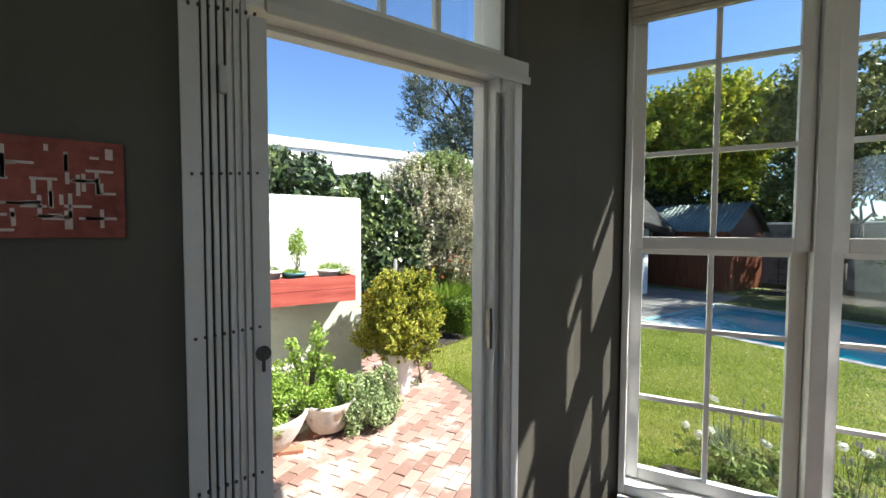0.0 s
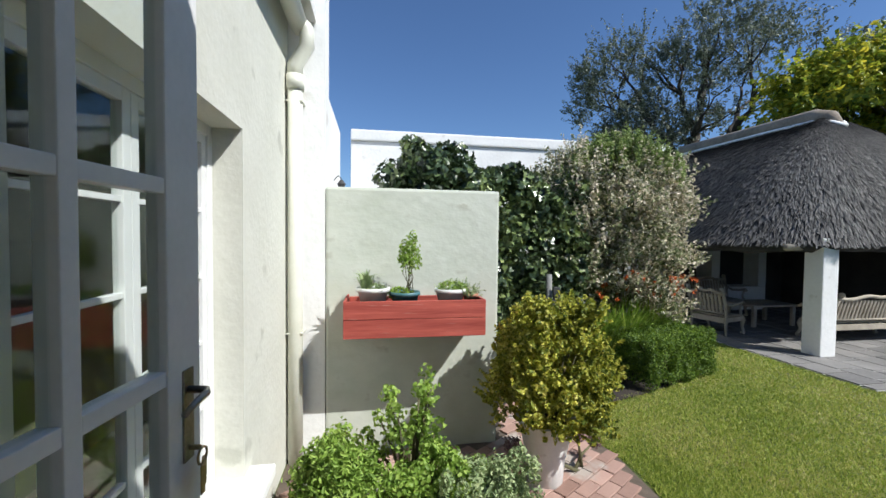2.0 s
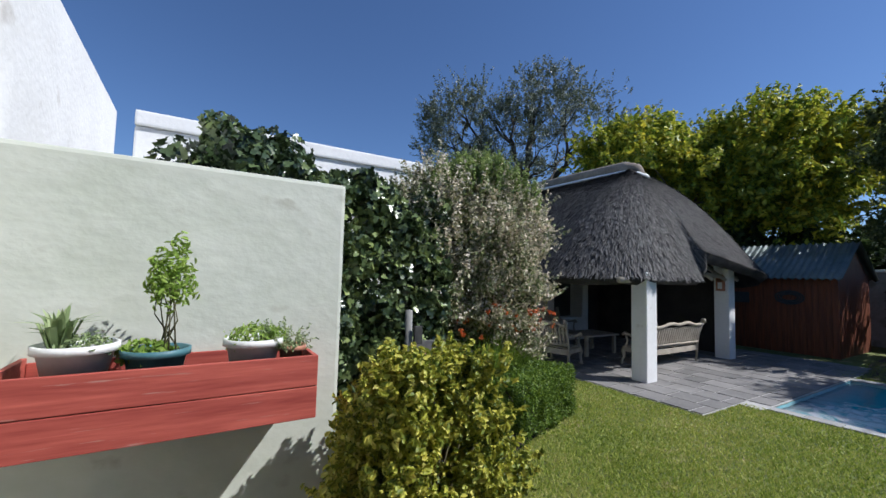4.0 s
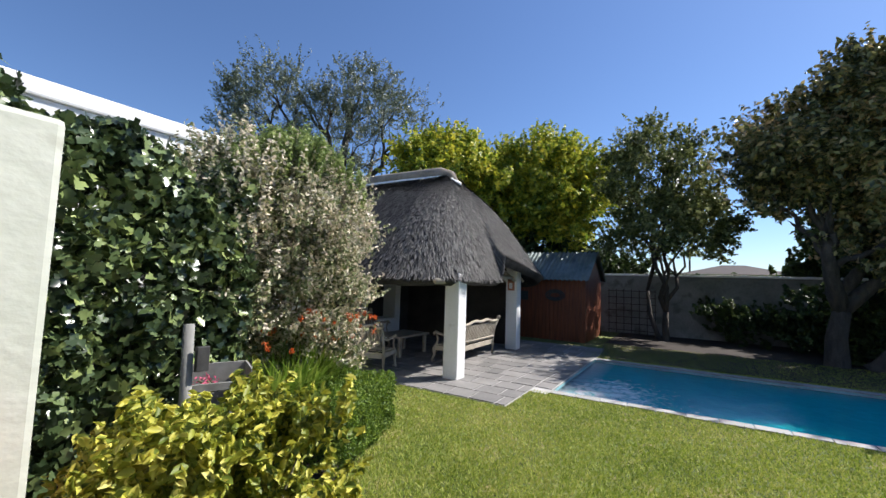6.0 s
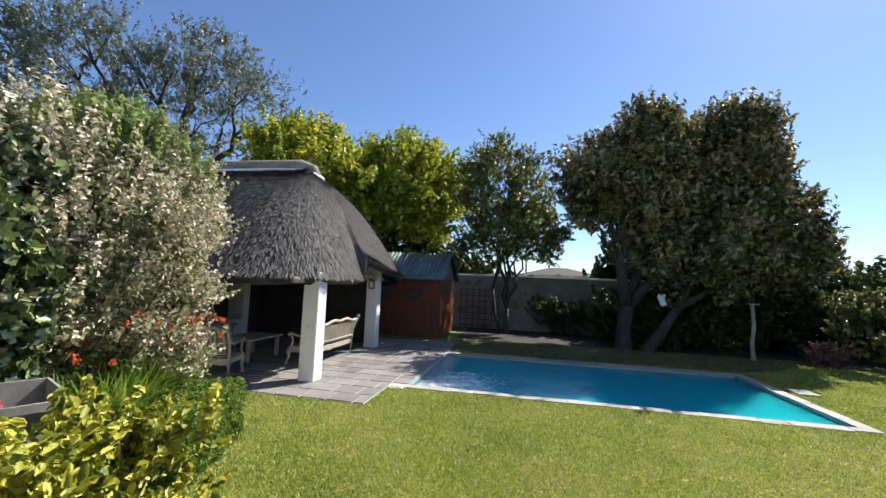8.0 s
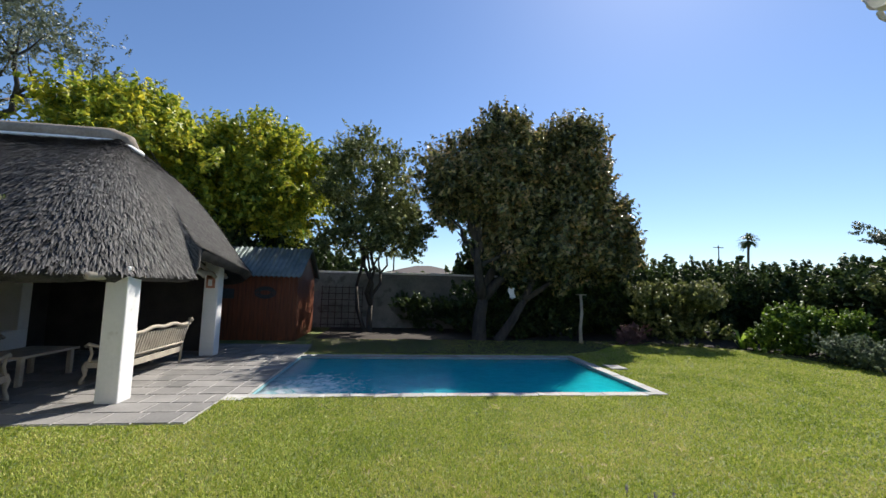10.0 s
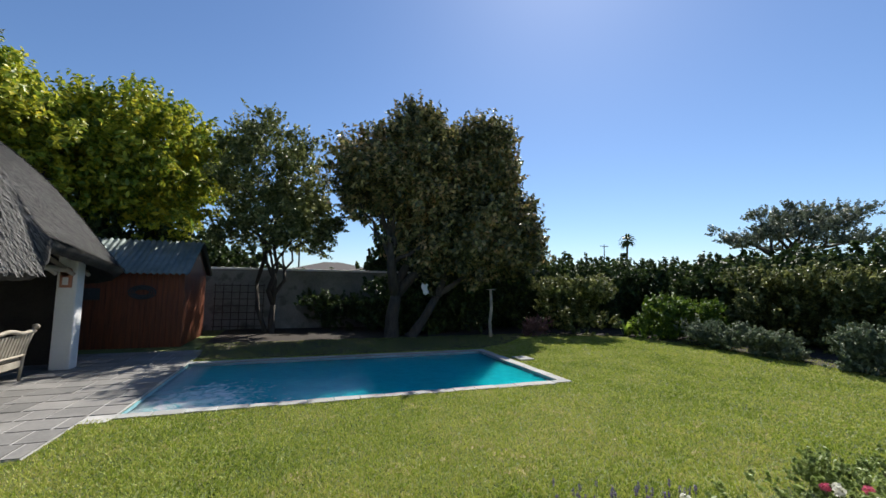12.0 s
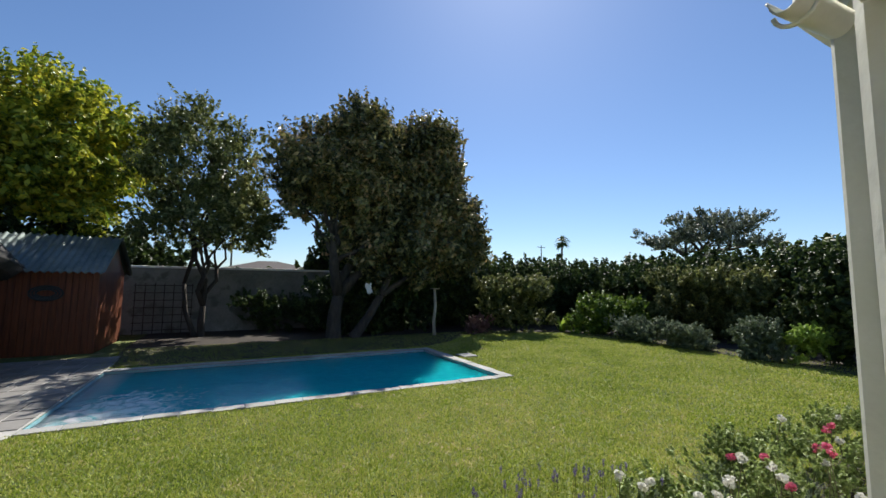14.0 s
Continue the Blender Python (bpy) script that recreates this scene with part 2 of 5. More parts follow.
M_GLASS = bpy.data.materials.new("window_glass")
M_GLASS.use_nodes = True
_n, _l = links(M_GLASS)
_gl = _n.new("ShaderNodeBsdfGlossy")
_gl.inputs["Roughness"].default_value = 0.02
_tp = _n.new("ShaderNodeBsdfTransparent")
_tp.inputs[0].default_value = (0.93, 0.96, 0.95, 1)
_lw = _n.new("ShaderNodeLayerWeight")
_lw.inputs[0].default_value = 0.5
_pw = _n.new("ShaderNodeMath")
_pw.operation = "POWER"
_pw.inputs[1].default_value = 5.0
_l.new(_lw.outputs["Facing"], _pw.inputs[0])
_fr = _n.new("ShaderNodeMath")
_fr.operation = "MULTIPLY_ADD"
_fr.inputs[1].default_value, _fr.inputs[2].default_value = 0.95, 0.045
_l.new(_pw.outputs[0], _fr.inputs[0])
_mx = _n.new("ShaderNodeMixShader")
_l.new(_fr.outputs[0], _mx.inputs[0])
_l.new(_tp.outputs[0], _mx.inputs[1])
_l.new(_gl.outputs[0], _mx.inputs[2])
_l.new(_mx.outputs[0], _n["Material Output"].inputs[0])

M_WATER = bpy.data.materials.new("pool_water")
M_WATER.use_nodes = True
_n, _l = links(M_WATER)
_b = _n["Principled BSDF"]
_b.inputs["Roughness"].default_value = 0.12
_b.inputs["Specular IOR Level"].default_value = 0.16
_b.inputs["IOR"].default_value = 1.33
_b.inputs["Subsurface Weight"].default_value = 1.0
_b.inputs["Subsurface Radius"].default_value = (2.0, 2.5, 2.5)
_b.inputs["Subsurface Scale"].default_value = 1.0
_w = _n.new("ShaderNodeTexNoise")
_w.inputs["Scale"].default_value, _w.inputs["Detail"].default_value, _w.inputs["Distortion"].default_value = 6.0, 5, 0.6
_g = _n.new("ShaderNodeNewGeometry")
_l.new(_g.outputs["Position"], _w.inputs[0])
_bp = _n.new("ShaderNodeBump")
_bp.inputs["Strength"].default_value, _bp.inputs["Distance"].default_value = 0.22, 0.03
_l.new(_w.outputs[0], _bp.inputs["Height"])
_l.new(_bp.outputs[0], _b.inputs["Normal"])
_cr = _n.new("ShaderNodeValToRGB")
_cr.color_ramp.elements[0].position, _cr.color_ramp.elements[0].color = 0.3, (0.003, 0.31, 0.36, 1)
_cr.color_ramp.elements[1].position, _cr.color_ramp.elements[1].color = 0.8, (0.008, 0.39, 0.43, 1)
_l.new(_w.outputs[0], _cr.inputs[0])
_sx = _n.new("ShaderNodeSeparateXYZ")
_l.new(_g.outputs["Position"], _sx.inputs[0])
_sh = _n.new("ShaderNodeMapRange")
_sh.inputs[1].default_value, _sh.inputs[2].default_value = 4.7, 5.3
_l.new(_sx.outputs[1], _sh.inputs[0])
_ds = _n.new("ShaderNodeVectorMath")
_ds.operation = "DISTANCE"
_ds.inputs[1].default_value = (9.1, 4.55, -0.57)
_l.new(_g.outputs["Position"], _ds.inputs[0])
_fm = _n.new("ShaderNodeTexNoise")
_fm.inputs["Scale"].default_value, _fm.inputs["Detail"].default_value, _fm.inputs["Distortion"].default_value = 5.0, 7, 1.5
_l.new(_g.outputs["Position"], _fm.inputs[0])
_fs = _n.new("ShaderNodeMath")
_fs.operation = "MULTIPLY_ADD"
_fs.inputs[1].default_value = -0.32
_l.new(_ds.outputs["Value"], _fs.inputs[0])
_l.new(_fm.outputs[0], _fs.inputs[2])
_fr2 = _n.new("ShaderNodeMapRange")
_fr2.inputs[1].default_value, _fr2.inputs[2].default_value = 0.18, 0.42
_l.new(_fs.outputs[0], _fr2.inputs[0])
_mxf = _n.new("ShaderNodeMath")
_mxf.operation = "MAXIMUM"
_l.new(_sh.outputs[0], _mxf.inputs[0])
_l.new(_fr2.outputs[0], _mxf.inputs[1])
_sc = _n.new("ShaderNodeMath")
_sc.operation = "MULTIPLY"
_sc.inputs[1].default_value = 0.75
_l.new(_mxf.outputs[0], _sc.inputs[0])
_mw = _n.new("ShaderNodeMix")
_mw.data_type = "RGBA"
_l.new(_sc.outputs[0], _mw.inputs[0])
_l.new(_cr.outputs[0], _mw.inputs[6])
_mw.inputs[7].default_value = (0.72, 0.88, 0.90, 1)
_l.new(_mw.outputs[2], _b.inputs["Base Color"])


# ---- mesh tools ----
def mesh_of(name, verts, faces, mat, smooth=False):
    me = bpy.data.meshes.new(name)
    me.from_pydata([tuple(v) for v in verts], [], faces)
    me.materials.append(mat)
    if smooth:
        me.polygons.foreach_set("use_smooth", [True] * len(me.polygons))
    me.update()
    return me


def fast_mesh(name, verts, faces, mat, smooth=False):
    """verts (n, 3) and faces (m, k) as arrays, all faces with k corners."""
    me = bpy.data.meshes.new(name)
    verts, faces = np.asarray(verts, np.float32), np.asarray(faces, np.int32)
    k = faces.shape[1]
    me.vertices.add(len(verts))
    me.vertices.foreach_set("co", verts.ravel())
    me.loops.add(faces.size)
    me.loops.foreach_set("vertex_index", faces.ravel())
    me.polygons.add(len(faces))
    me.polygons.foreach_set("loop_start", np.arange(0, faces.size, k, dtype=np.int32))
    me.polygons.foreach_set("loop_total", np.full(len(faces), k, np.int32))
    me.materials.append(mat)
    me.update(calc_edges=True)
    if smooth:
        me.polygons.foreach_set("use_smooth", np.ones(len(faces), bool))
    return me


def thing(name, label, category, at=(0, 0, 0), rz=0.0, group="", kind=""):
    e = new(name)
    e.matrix_world = pose(*at, 0, 0, rz)
    e.empty_display_size = 0.1
    return tagged(e, label, category, group, kind)


def part(name, data, mat, parent=None, label="", kind="", smooth=False):
    """A bmesh or mesh as one mesh object under its parent, in the parent's own metres."""
    if isinstance(data, bmesh.types.BMesh):
        me = bpy.data.meshes.new(name)
        bmesh.ops.recalc_face_normals(data, faces=data.faces)
        data.to_mesh(me)
        data.free()
        me.materials.append(mat)
        if smooth:
            me.polygons.foreach_set("use_smooth", [True] * len(me.polygons))
    else:
        me = data
    ob = new(name, me)
    if parent is not None:
        ob.parent = parent
    return tagged(ob, label, "", "", kind)


def box(bm, x0, x1, y0, y1, z0, z1, bevel=0.0, m=None):
    r = bmesh.ops.create_cube(bm, size=1.0)
    vs = r["verts"]
    bmesh.ops.scale(bm, vec=(x1 - x0, y1 - y0, z1 - z0), verts=vs)
    bmesh.ops.translate(bm, vec=((x0 + x1) / 2, (y0 + y1) / 2, (z0 + z1) / 2), verts=vs)
    if bevel:
        es = list({e for v in vs for e in v.link_edges})
        g = bmesh.ops.bevel(bm, geom=es, offset=bevel, segments=2, affect="EDGES", profile=0.6)
        vs = list({v for f in g["faces"] for v in f.verts} | {v for v in vs if v.is_valid})
    if m is not None:
        bmesh.ops.transform(bm, matrix=m, verts=[v for v in vs if v.is_valid])
    return bm


def boxes(*rows, bevel=0.0):
    bm = bmesh.new()
    for r in rows:
        box(bm, *r, bevel=bevel)
    return bm


def prism(pts, z0, z1):
    bm = bmesh.new()
    lo = [bm.verts.new((x, y, z0)) for x, y in pts]
    hi = [bm.verts.new((x, y, z1)) for x, y in pts]
    n = len(pts)
    bm.faces.new(lo[::-1])
    bm.faces.new(hi)
    for i in range(n):
        bm.faces.new((lo[i], lo[(i + 1) % n], hi[(i + 1) % n], hi[i]))
    return bm


def tube(bm, pts, radii, sides=8):
    """A tapered tube through pts."""
    pts = [Vector(p) for p in pts]
    if not hasattr(radii, "__len__"):
        radii = [radii] * len(pts)
    rings, prev = [], None
    for i, p in enumerate(pts):
        d = (pts[min(i + 1, len(pts) - 1)] - pts[max(i - 1, 0)]).normalized()
        a = prev if prev is not None else (Vector((0, 1, 0)) if abs(d.y) < 0.9 else Vector((1, 0, 0)))
        u = (a - d * a.dot(d)).normalized()
        prev = u
        w = d.cross(u)
        rings.append([bm.verts.new(p + (u * math.cos(2 * math.pi * k / sides) + w * math.sin(2 * math.pi * k / sides)) * radii[i]) for k in range(sides)])
    for a, b in zip(rings, rings[1:]):
        for k in range(sides):
            bm.faces.new((a[k], a[(k + 1) % sides], b[(k + 1) % sides], b[k]))
    bm.faces.new(rings[0][::-1])
    bm.faces.new(rings[-1])
    return bm


def lathe(bm, profile, sides=28, wob=0.0, at=(0, 0, 0)):
    """Profile rows of (radius, z), from the outer foot over the rim to the inner floor."""
    rings = []
    for j, (r, z) in enumerate(profile):
        rings.append([bm.verts.new((at[0] + r * (1 + wob * math.sin(3 * a + z * 9)) * math.cos(a), at[1] + r * (1 + wob * math.cos(2 * a)) * math.sin(a), at[2] + z)) for a in (2 * math.pi * k / sides for k in range(sides))])
    for a, b in zip(rings, rings[1:]):
        for k in range(sides):
            bm.faces.new((a[k], a[(k + 1) % sides], b[(k + 1) % sides], b[k]))
    bm.faces.new(rings[0][::-1])
    bm.faces.new(rings[-1])
    return bm


LEAF_SHAPES = {
    "plain": ([(-0.5, 0, 0), (-0.08, 0.5, 1), (0.5, 0, 0), (-0.08, -0.5, 1)], [(0, 1, 2), (0, 2, 3)]),
    "oval": ([(-0.5, 0, 0), (-0.2, 0.46, 1), (0.2, 0.42, 0.9), (0.5, 0, -0.3), (0.2, -0.42, 0.9), (-0.2, -0.46, 1)], [(0, 1, 2, 3), (0, 3, 4, 5)]),
    "ivy": ([(-0.3, 0, 0), (-0.5, 0.24, 0.6), (-0.22, 0.52, 1), (0.0, 0.24, 0.4), (0.2, 0.36, 0.8), (0.55, 0, -0.6), (0.2, -0.36, 0.8), (0.0, -0.24, 0.4), (-0.22, -0.52, 1), (-0.5, -0.24, 0.6)],
            [(0, 1, 2), (0, 2, 3), (0, 3, 4), (0, 4, 5), (0, 5, 6), (0, 6, 7), (0, 7, 8), (0, 8, 9)]),
}


def leaves(name, centres, normals, size, mat, aspect=0.5, spread=0.9, fold=0.18, droop=0.0, jitter=0.35, shape="plain"):
    """One mesh of folded, pointed leaves at the centres, facing roughly along the normals."""
    n = len(centres)
    c = np.asarray(centres)
    nr = np.asarray(normals) + rng.normal(0, spread, (n, 3))
    nr /= np.linalg.norm(nr, axis=1)[:, None] + 1e-9
    t = np.cross(nr, rng.normal(0, 1, (n, 3)))
    t[:, 2] -= droop
    t -= nr * (t * nr).sum(1)[:, None]
    t /= np.linalg.norm(t, axis=1)[:, None] + 1e-9
    b = np.cross(nr, t)
    s = (size * (1 + jitter * rng.uniform(-1, 1, n)))[:, None]
    pts, fs = LEAF_SHAPES[shape]
    v = np.stack([c + t * s * a + b * s * (aspect * w) + nr * s * (fold * h) for a, w, h in pts], 1)
    base = np.arange(n)[:, None] * len(pts)
    f = np.concatenate([base + list(q) for q in fs], 1).reshape(-1, len(fs[0]))
    return fast_mesh(name, v.reshape(-1, 3), f, mat)


def shell_points(clumps, count, inner=0.55, stray=0.35):
    """Points on and just under the surfaces of clumps (x, y, z, rx, ry, rz), with outward normals."""
    cl = np.asarray(clumps, float)
    w = (cl[:, 3] * cl[:, 5] + cl[:, 4] * cl[:, 5] + cl[:, 3] * cl[:, 4])
    idx = rng.choice(len(cl), count, p=w / w.sum())
    d = rng.normal(0, 1, (count, 3))
    d /= np.linalg.norm(d, axis=1)[:, None]
    r = (inner + (1 - inner) * np.sqrt(rng.uniform(0, 1, count)))[:, None] * (1 + stray * np.maximum(0, rng.normal(0, 0.6, count)))[:, None]
    p = cl[idx, :3] + d * cl[idx, 3:] * r
    return p, d


def sub_clumps(centre, radii, n, size, flat=0.8, low=-0.6):
    """n small clumps spread over an ellipsoid, its underside left open below low."""
    out = []
    while len(out) < n:
        d = Vector((rnd.gauss(0, 1), rnd.gauss(0, 1), rnd.gauss(0, 1))).normalized()
        if d.z < low:
            continue
        k = rnd.uniform(0.55, 1.0)
        s = size * rnd.choice((0.45, 0.7, 0.9, 1.1, 1.5))
        if rnd.random() < 0.12:
            k *= 1.14
        out.append((centre[0] + d.x * radii[0] * k, centre[1] + d.y * radii[1] * k, centre[2] + d.z * radii[2] * k, s, s, s * flat))
    return out


def sprig_points(clumps, count, centre, twig=0.5, up=0.7, per=14):
    """Leaves strung along short twigs that leave the clumps outwards and upwards, for a feathery outline."""
    cl = np.asarray(clumps, float)
    nt = max(1, count // per)
    idx = rng.integers(0, len(cl), nt)
    d = rng.normal(0, 1, (nt, 3))
    d /= np.linalg.norm(d, axis=1)[:, None]
    org = cl[idx, :3] + d * cl[idx, 3:] * (rng.uniform(0, 1, nt) ** 0.4)[:, None]
    out = org - np.asarray(centre, float)
    out /= np.linalg.norm(out, axis=1)[:, None] + 1e-9
    td = out * 0.7 + d * 0.6 + rng.normal(0, 0.3, (nt, 3))
    td[:, 2] += up
    td /= np.linalg.norm(td, axis=1)[:, None]
    ln = twig * rng.uniform(0.4, 1.2, nt)
    k = np.tile(np.linspace(0.1, 1.0, per), nt) + rng.uniform(-0.04, 0.04, nt * per)
    rep = np.repeat(np.arange(nt), per)
    side = rng.normal(0, 1, (nt * per, 3))
    side -= td[rep] * (side * td[rep]).sum(1)[:, None]
    side /= np.linalg.norm(side, axis=1)[:, None] + 1e-9
    p = org[rep] + td[rep] * (ln[rep] * k)[:, None] + side * (0.16 * ln[rep] * (1.15 - k))[:, None]
    n = side * 0.5 + td[rep] * 0.3 + d[rep] * 0.5
    n[:, 2] += 0.5
    return p, n


def limbs(bm, base, tips, r0, fork, rng_seed=0, sides=8):
    """A trunk from base to fork that divides three times, in bent tapering limbs, on its way to the tips."""
    rr = random.Random(rng_seed)
    base, fork = Vector(base), Vector(fork)

    def wob(k):
        return Vector((rr.uniform(-1, 1), rr.uniform(-1, 1), rr.uniform(-0.5, 0.8))) * k

    mid = base.lerp(fork, 0.5) + wob(0.06 * (fork - base).length)
    tube(bm, [base, base.lerp(mid, 0.12), mid, fork], [r0 * 1.35, r0, r0 * 0.85, r0 * 0.7], sides)

    def grow(start, pts, r, level):
        if level == 3 or len(pts) <= 2:
            for q in pts:
                ln = (q - start).length
                tube(bm, [start, start.lerp(q, 0.35) + wob(0.10 * ln), start.lerp(q, 0.7) + wob(0.09 * ln), q], [r * 0.7, r * 0.5, r * 0.3, r * 0.08], 5)
            return
        seeds = rr.sample(pts, min(len(pts), (4, 3, 3)[level]))
        groups = [[] for _ in seeds]
        for q in pts:
            groups[min(range(len(seeds)), key=lambda n: (seeds[n] - q).length)].append(q)
        for g in groups:
            if not g:
                continue
            c = sum(g, Vector()) / len(g)
            node = start.lerp(c, (0.42, 0.5, 0.55)[level])
            ln = (node - start).length
            tube(bm, [start, start.lerp(node, 0.35) + wob(0.13 * ln), start.lerp(node, 0.7) + wob(0.10 * ln), node], [r * 0.72, r * 0.62, r * 0.52, r * 0.46], 7)
            grow(node, g, r * 0.5, level + 1)

    grow(fork, [Vector(t) for t in tips], r0, 0)


def tree(name, label, base, fork, crowns, leaf_mat, leaf, count, clump, n_clumps, r0, extra=(), flat=0.8, low=-0.6, spread=0.9, aspect=0.5, inner=0.4, seed=1, twig=0.5, up=0.7):
    t = thing(name, label, "tree", base)
    cl = []
    for c, rad in crowns:
        cl += sub_clumps(c, rad, n_clumps, clump, flat, low)
    cl = [tuple(np.array(c) - np.array([*base, 0, 0, 0])) for c in cl]
    bm = bmesh.new()
    tips = [c[:3] for c in cl[:: max(1, len(cl) // 90)]]
    f = Vector(fork) - Vector(base)
    limbs(bm, (0, 0, -0.05), tips, r0, f, seed)
    for e in extra:
        limbs(bm, Vector(e[0]) - Vector(base), [Vector(q) - Vector(base) for q in e[2:]], r0 * 0.7, Vector(e[1]) - Vector(base), seed + 3)
    part("trunk", bm, M_BARK, t, "grey bark trunk and limbs", smooth=True)
    lay = np.asarray(cl)[:, :3]
    p, d = sprig_points(cl, count, (*lay.mean(0)[:2], lay[:, 2].min()), twig, up)
    part("crown", leaves("crown", p, d, leaf, leaf_mat, aspect, spread), leaf_mat, t, "leafy crown of many small clumps")
    return t


def shrub(name, label, at, clumps, leaf_mat, leaf, count, category="shrub", aspect=0.5, spread=0.8, inner=0.6, stems=8, droop=0.0, fold=0.18, group="", stray=0.3, stem=0.018, shape="oval", twig=0.0, up=0.7):
    """Clumps in the shrub's own metres."""
    t = thing(name, label, category, at, group=group)
    bm = bmesh.new()
    for i in range(stems):
        c = clumps[(i * 7) % len(clumps)]
        q = Vector(c[:3])
        tube(bm, [(rnd.uniform(-0.06, 0.06), rnd.uniform(-0.06, 0.06), 0), (q.x * 0.5 + rnd.uniform(-0.04, 0.04), q.y * 0.5, q.z * 0.55), q], [stem, stem * 0.66, stem * 0.3], 5)
    part("stem_cluster", bm, M_STEM, t, smooth=True)
    if twig:
        lay = np.asarray(clumps)[:, :3]
        p, d = sprig_points(clumps, count, (*lay.mean(0)[:2], 0), twig, up)
    else:
        p, d = shell_points(clumps, count, inner, stray)
    keep = p[:, 2] > 0.0
    part("foliage", leaves("foliage", p[keep], d[keep], leaf, leaf_mat, aspect, spread, fold, droop, shape=shape), leaf_mat, t)
    return t


# ---- ground, lawn, pool ----
PX0, PX1, PY0, PY1 = 8.38, 11.9, -1.58, 5.2
def ground_sheet():
    xs = [-900, -1.0, PX0, PX1, 900]
    ys = [-900, PY0, PY1, 900]
    vs = [(x, y, GZ) for y in ys for x in xs]
    fs = []
    for j in range(3):
        for i in range(4):
            if i == 2 and j == 1:
                continue
            a = j * 5 + i
            fs.append((a, a + 1, a + 6, a + 5))
    return mesh_of("ground", vs, fs, M_GRASS)


part("ground", ground_sheet(), M_GRASS, None, "mown green lawn with yellowish patches", "structure")

pool = thing("swimming_pool", "rectangular swimming pool with blue water and pale stone edging", "swimming pool", ((PX0 + PX1) / 2, (PY0 + PY1) / 2, GZ), kind="")
def P(x0, x1, y0, y1, z0, z1):
    cx, cy = (PX0 + PX1) / 2, (PY0 + PY1) / 2
    return (x0 - cx, x1 - cx, y0 - cy, y1 - cy, z0, z1)


part("basin", boxes(P(PX0 - 0.2, PX1 + 0.2, PY0 - 0.2, PY1 + 0.2, -1.7, -1.5), P(PX0 - 0.2, PX0, PY0, PY1, -1.5, -0.012), P(PX1, PX1 + 0.2, PY0, PY1, -1.5, -0.012),
     P(PX0 - 0.2, PX1 + 0.2, PY0 - 0.2, PY0, -1.5, -0.012), P(PX0 - 0.2, PX1 + 0.2, PY1, PY1 + 0.2, -1.5, -0.012)), M_POOL, pool, "pale blue plastered basin")
M_TILE = surface("waterline_tile", (0.22, 0.42, 0.45), (0.32, 0.54, 0.57), 6, 0.3, 30, 0.05)
part("tile_band", boxes(P(PX0, PX0 + 0.006, PY0 + 0.007, PY1 - 0.007, -0.24, -0.014), P(PX1 - 0.006, PX1, PY0 + 0.007, PY1 - 0.007, -0.24, -0.014), P(PX0 + 0.007, PX1 - 0.007, PY0, PY0 + 0.006, -0.24, -0.014),
     P(PX0 + 0.007, PX1 - 0.007, PY1 - 0.006, PY1, -0.24, -0.014)), M_TILE, pool, "pale blue waterline tiles")
nx, ny = 44, 80
gx, gy = np.meshgrid(np.linspace(PX0 + 0.006, PX1 - 0.006, nx), np.linspace(PY0 + 0.006, PY1 - 0.006, ny))
gz = -0.05 + 0.0008 * np.sin(gx * 7 + np.sin(gy * 3) * 2) + 0.0008 * np.sin(gy * 11 + gx * 4)
near = np.exp(-(((gx - 9.3) / 0.7) ** 2 + ((gy - 4.7) / 0.5) ** 2))
gz += near * (0.018 * np.sin(gx * 19 + gy * 7) + 0.012 * np.sin(gy * 31 - gx * 9))
wv = np.stack([gx - (PX0 + PX1) / 2, gy - (PY0 + PY1) / 2, gz], -1).reshape(-1, 3)
wf = [(j * nx + i, j * nx + i + 1, (j + 1) * nx + i + 1, (j + 1) * nx + i) for j in range(ny - 1) for i in range(nx - 1)]
rim = [i for i in range(nx)] + [j * nx + nx - 1 for j in range(1, ny)] + [(ny - 1) * nx + i for i in range(nx - 2, -1, -1)] + [j * nx for j in range(ny - 2, 0, -1)]
low = wv[rim].copy()
low[:, 2] = -1.49
wf += [(rim[(k + 1) % len(rim)], rim[k], len(wv) + k, len(wv) + (k + 1) % len(rim)) for k in range(len(rim))]
wf.append(tuple(range(len(wv) + len(rim) - 1, len(wv) - 1, -1)))
wv = np.concatenate([wv, low])
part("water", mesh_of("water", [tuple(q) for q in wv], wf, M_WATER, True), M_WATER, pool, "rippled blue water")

# ---- the house ----
def struct(name, bm, mat, label="", smooth=False):
    return part(name, bm, mat, None, label, "structure", smooth)


WY0, WY1 = 1.42, 1.71          # inner and outer face of the door wall
DX0, DX1, DZ = 0.12, 1.17, 2.74
ROOM = [(-2.6, -3.6), (2.61, -3.6), (2.61, 0.08), (1.86, 1.37), (1.55, 1.70), (-2.6, 1.70)]
struct("floor", prism(ROOM, -0.12, 0.0), M_FLOOR, "dark wooden boards indoors")
# Runs past the walls as added eaves, keeping sun off pier and door.
ROOF = [(-2.84, -3.84), (2.95, -3.84), (2.95, 0.15), (2.32, 1.42), (2.31, 1.62), (2.25, 1.705), (1.6, 1.705), (1.6, 1.95), (-2.84, 1.95)]
struct("ceiling", prism(ROOF, 2.851, 3.0), M_CEIL, "plain pale ceiling slab, run out past the walls to block sun")
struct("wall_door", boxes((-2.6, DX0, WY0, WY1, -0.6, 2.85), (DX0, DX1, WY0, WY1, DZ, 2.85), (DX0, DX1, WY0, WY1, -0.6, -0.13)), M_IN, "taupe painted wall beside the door")
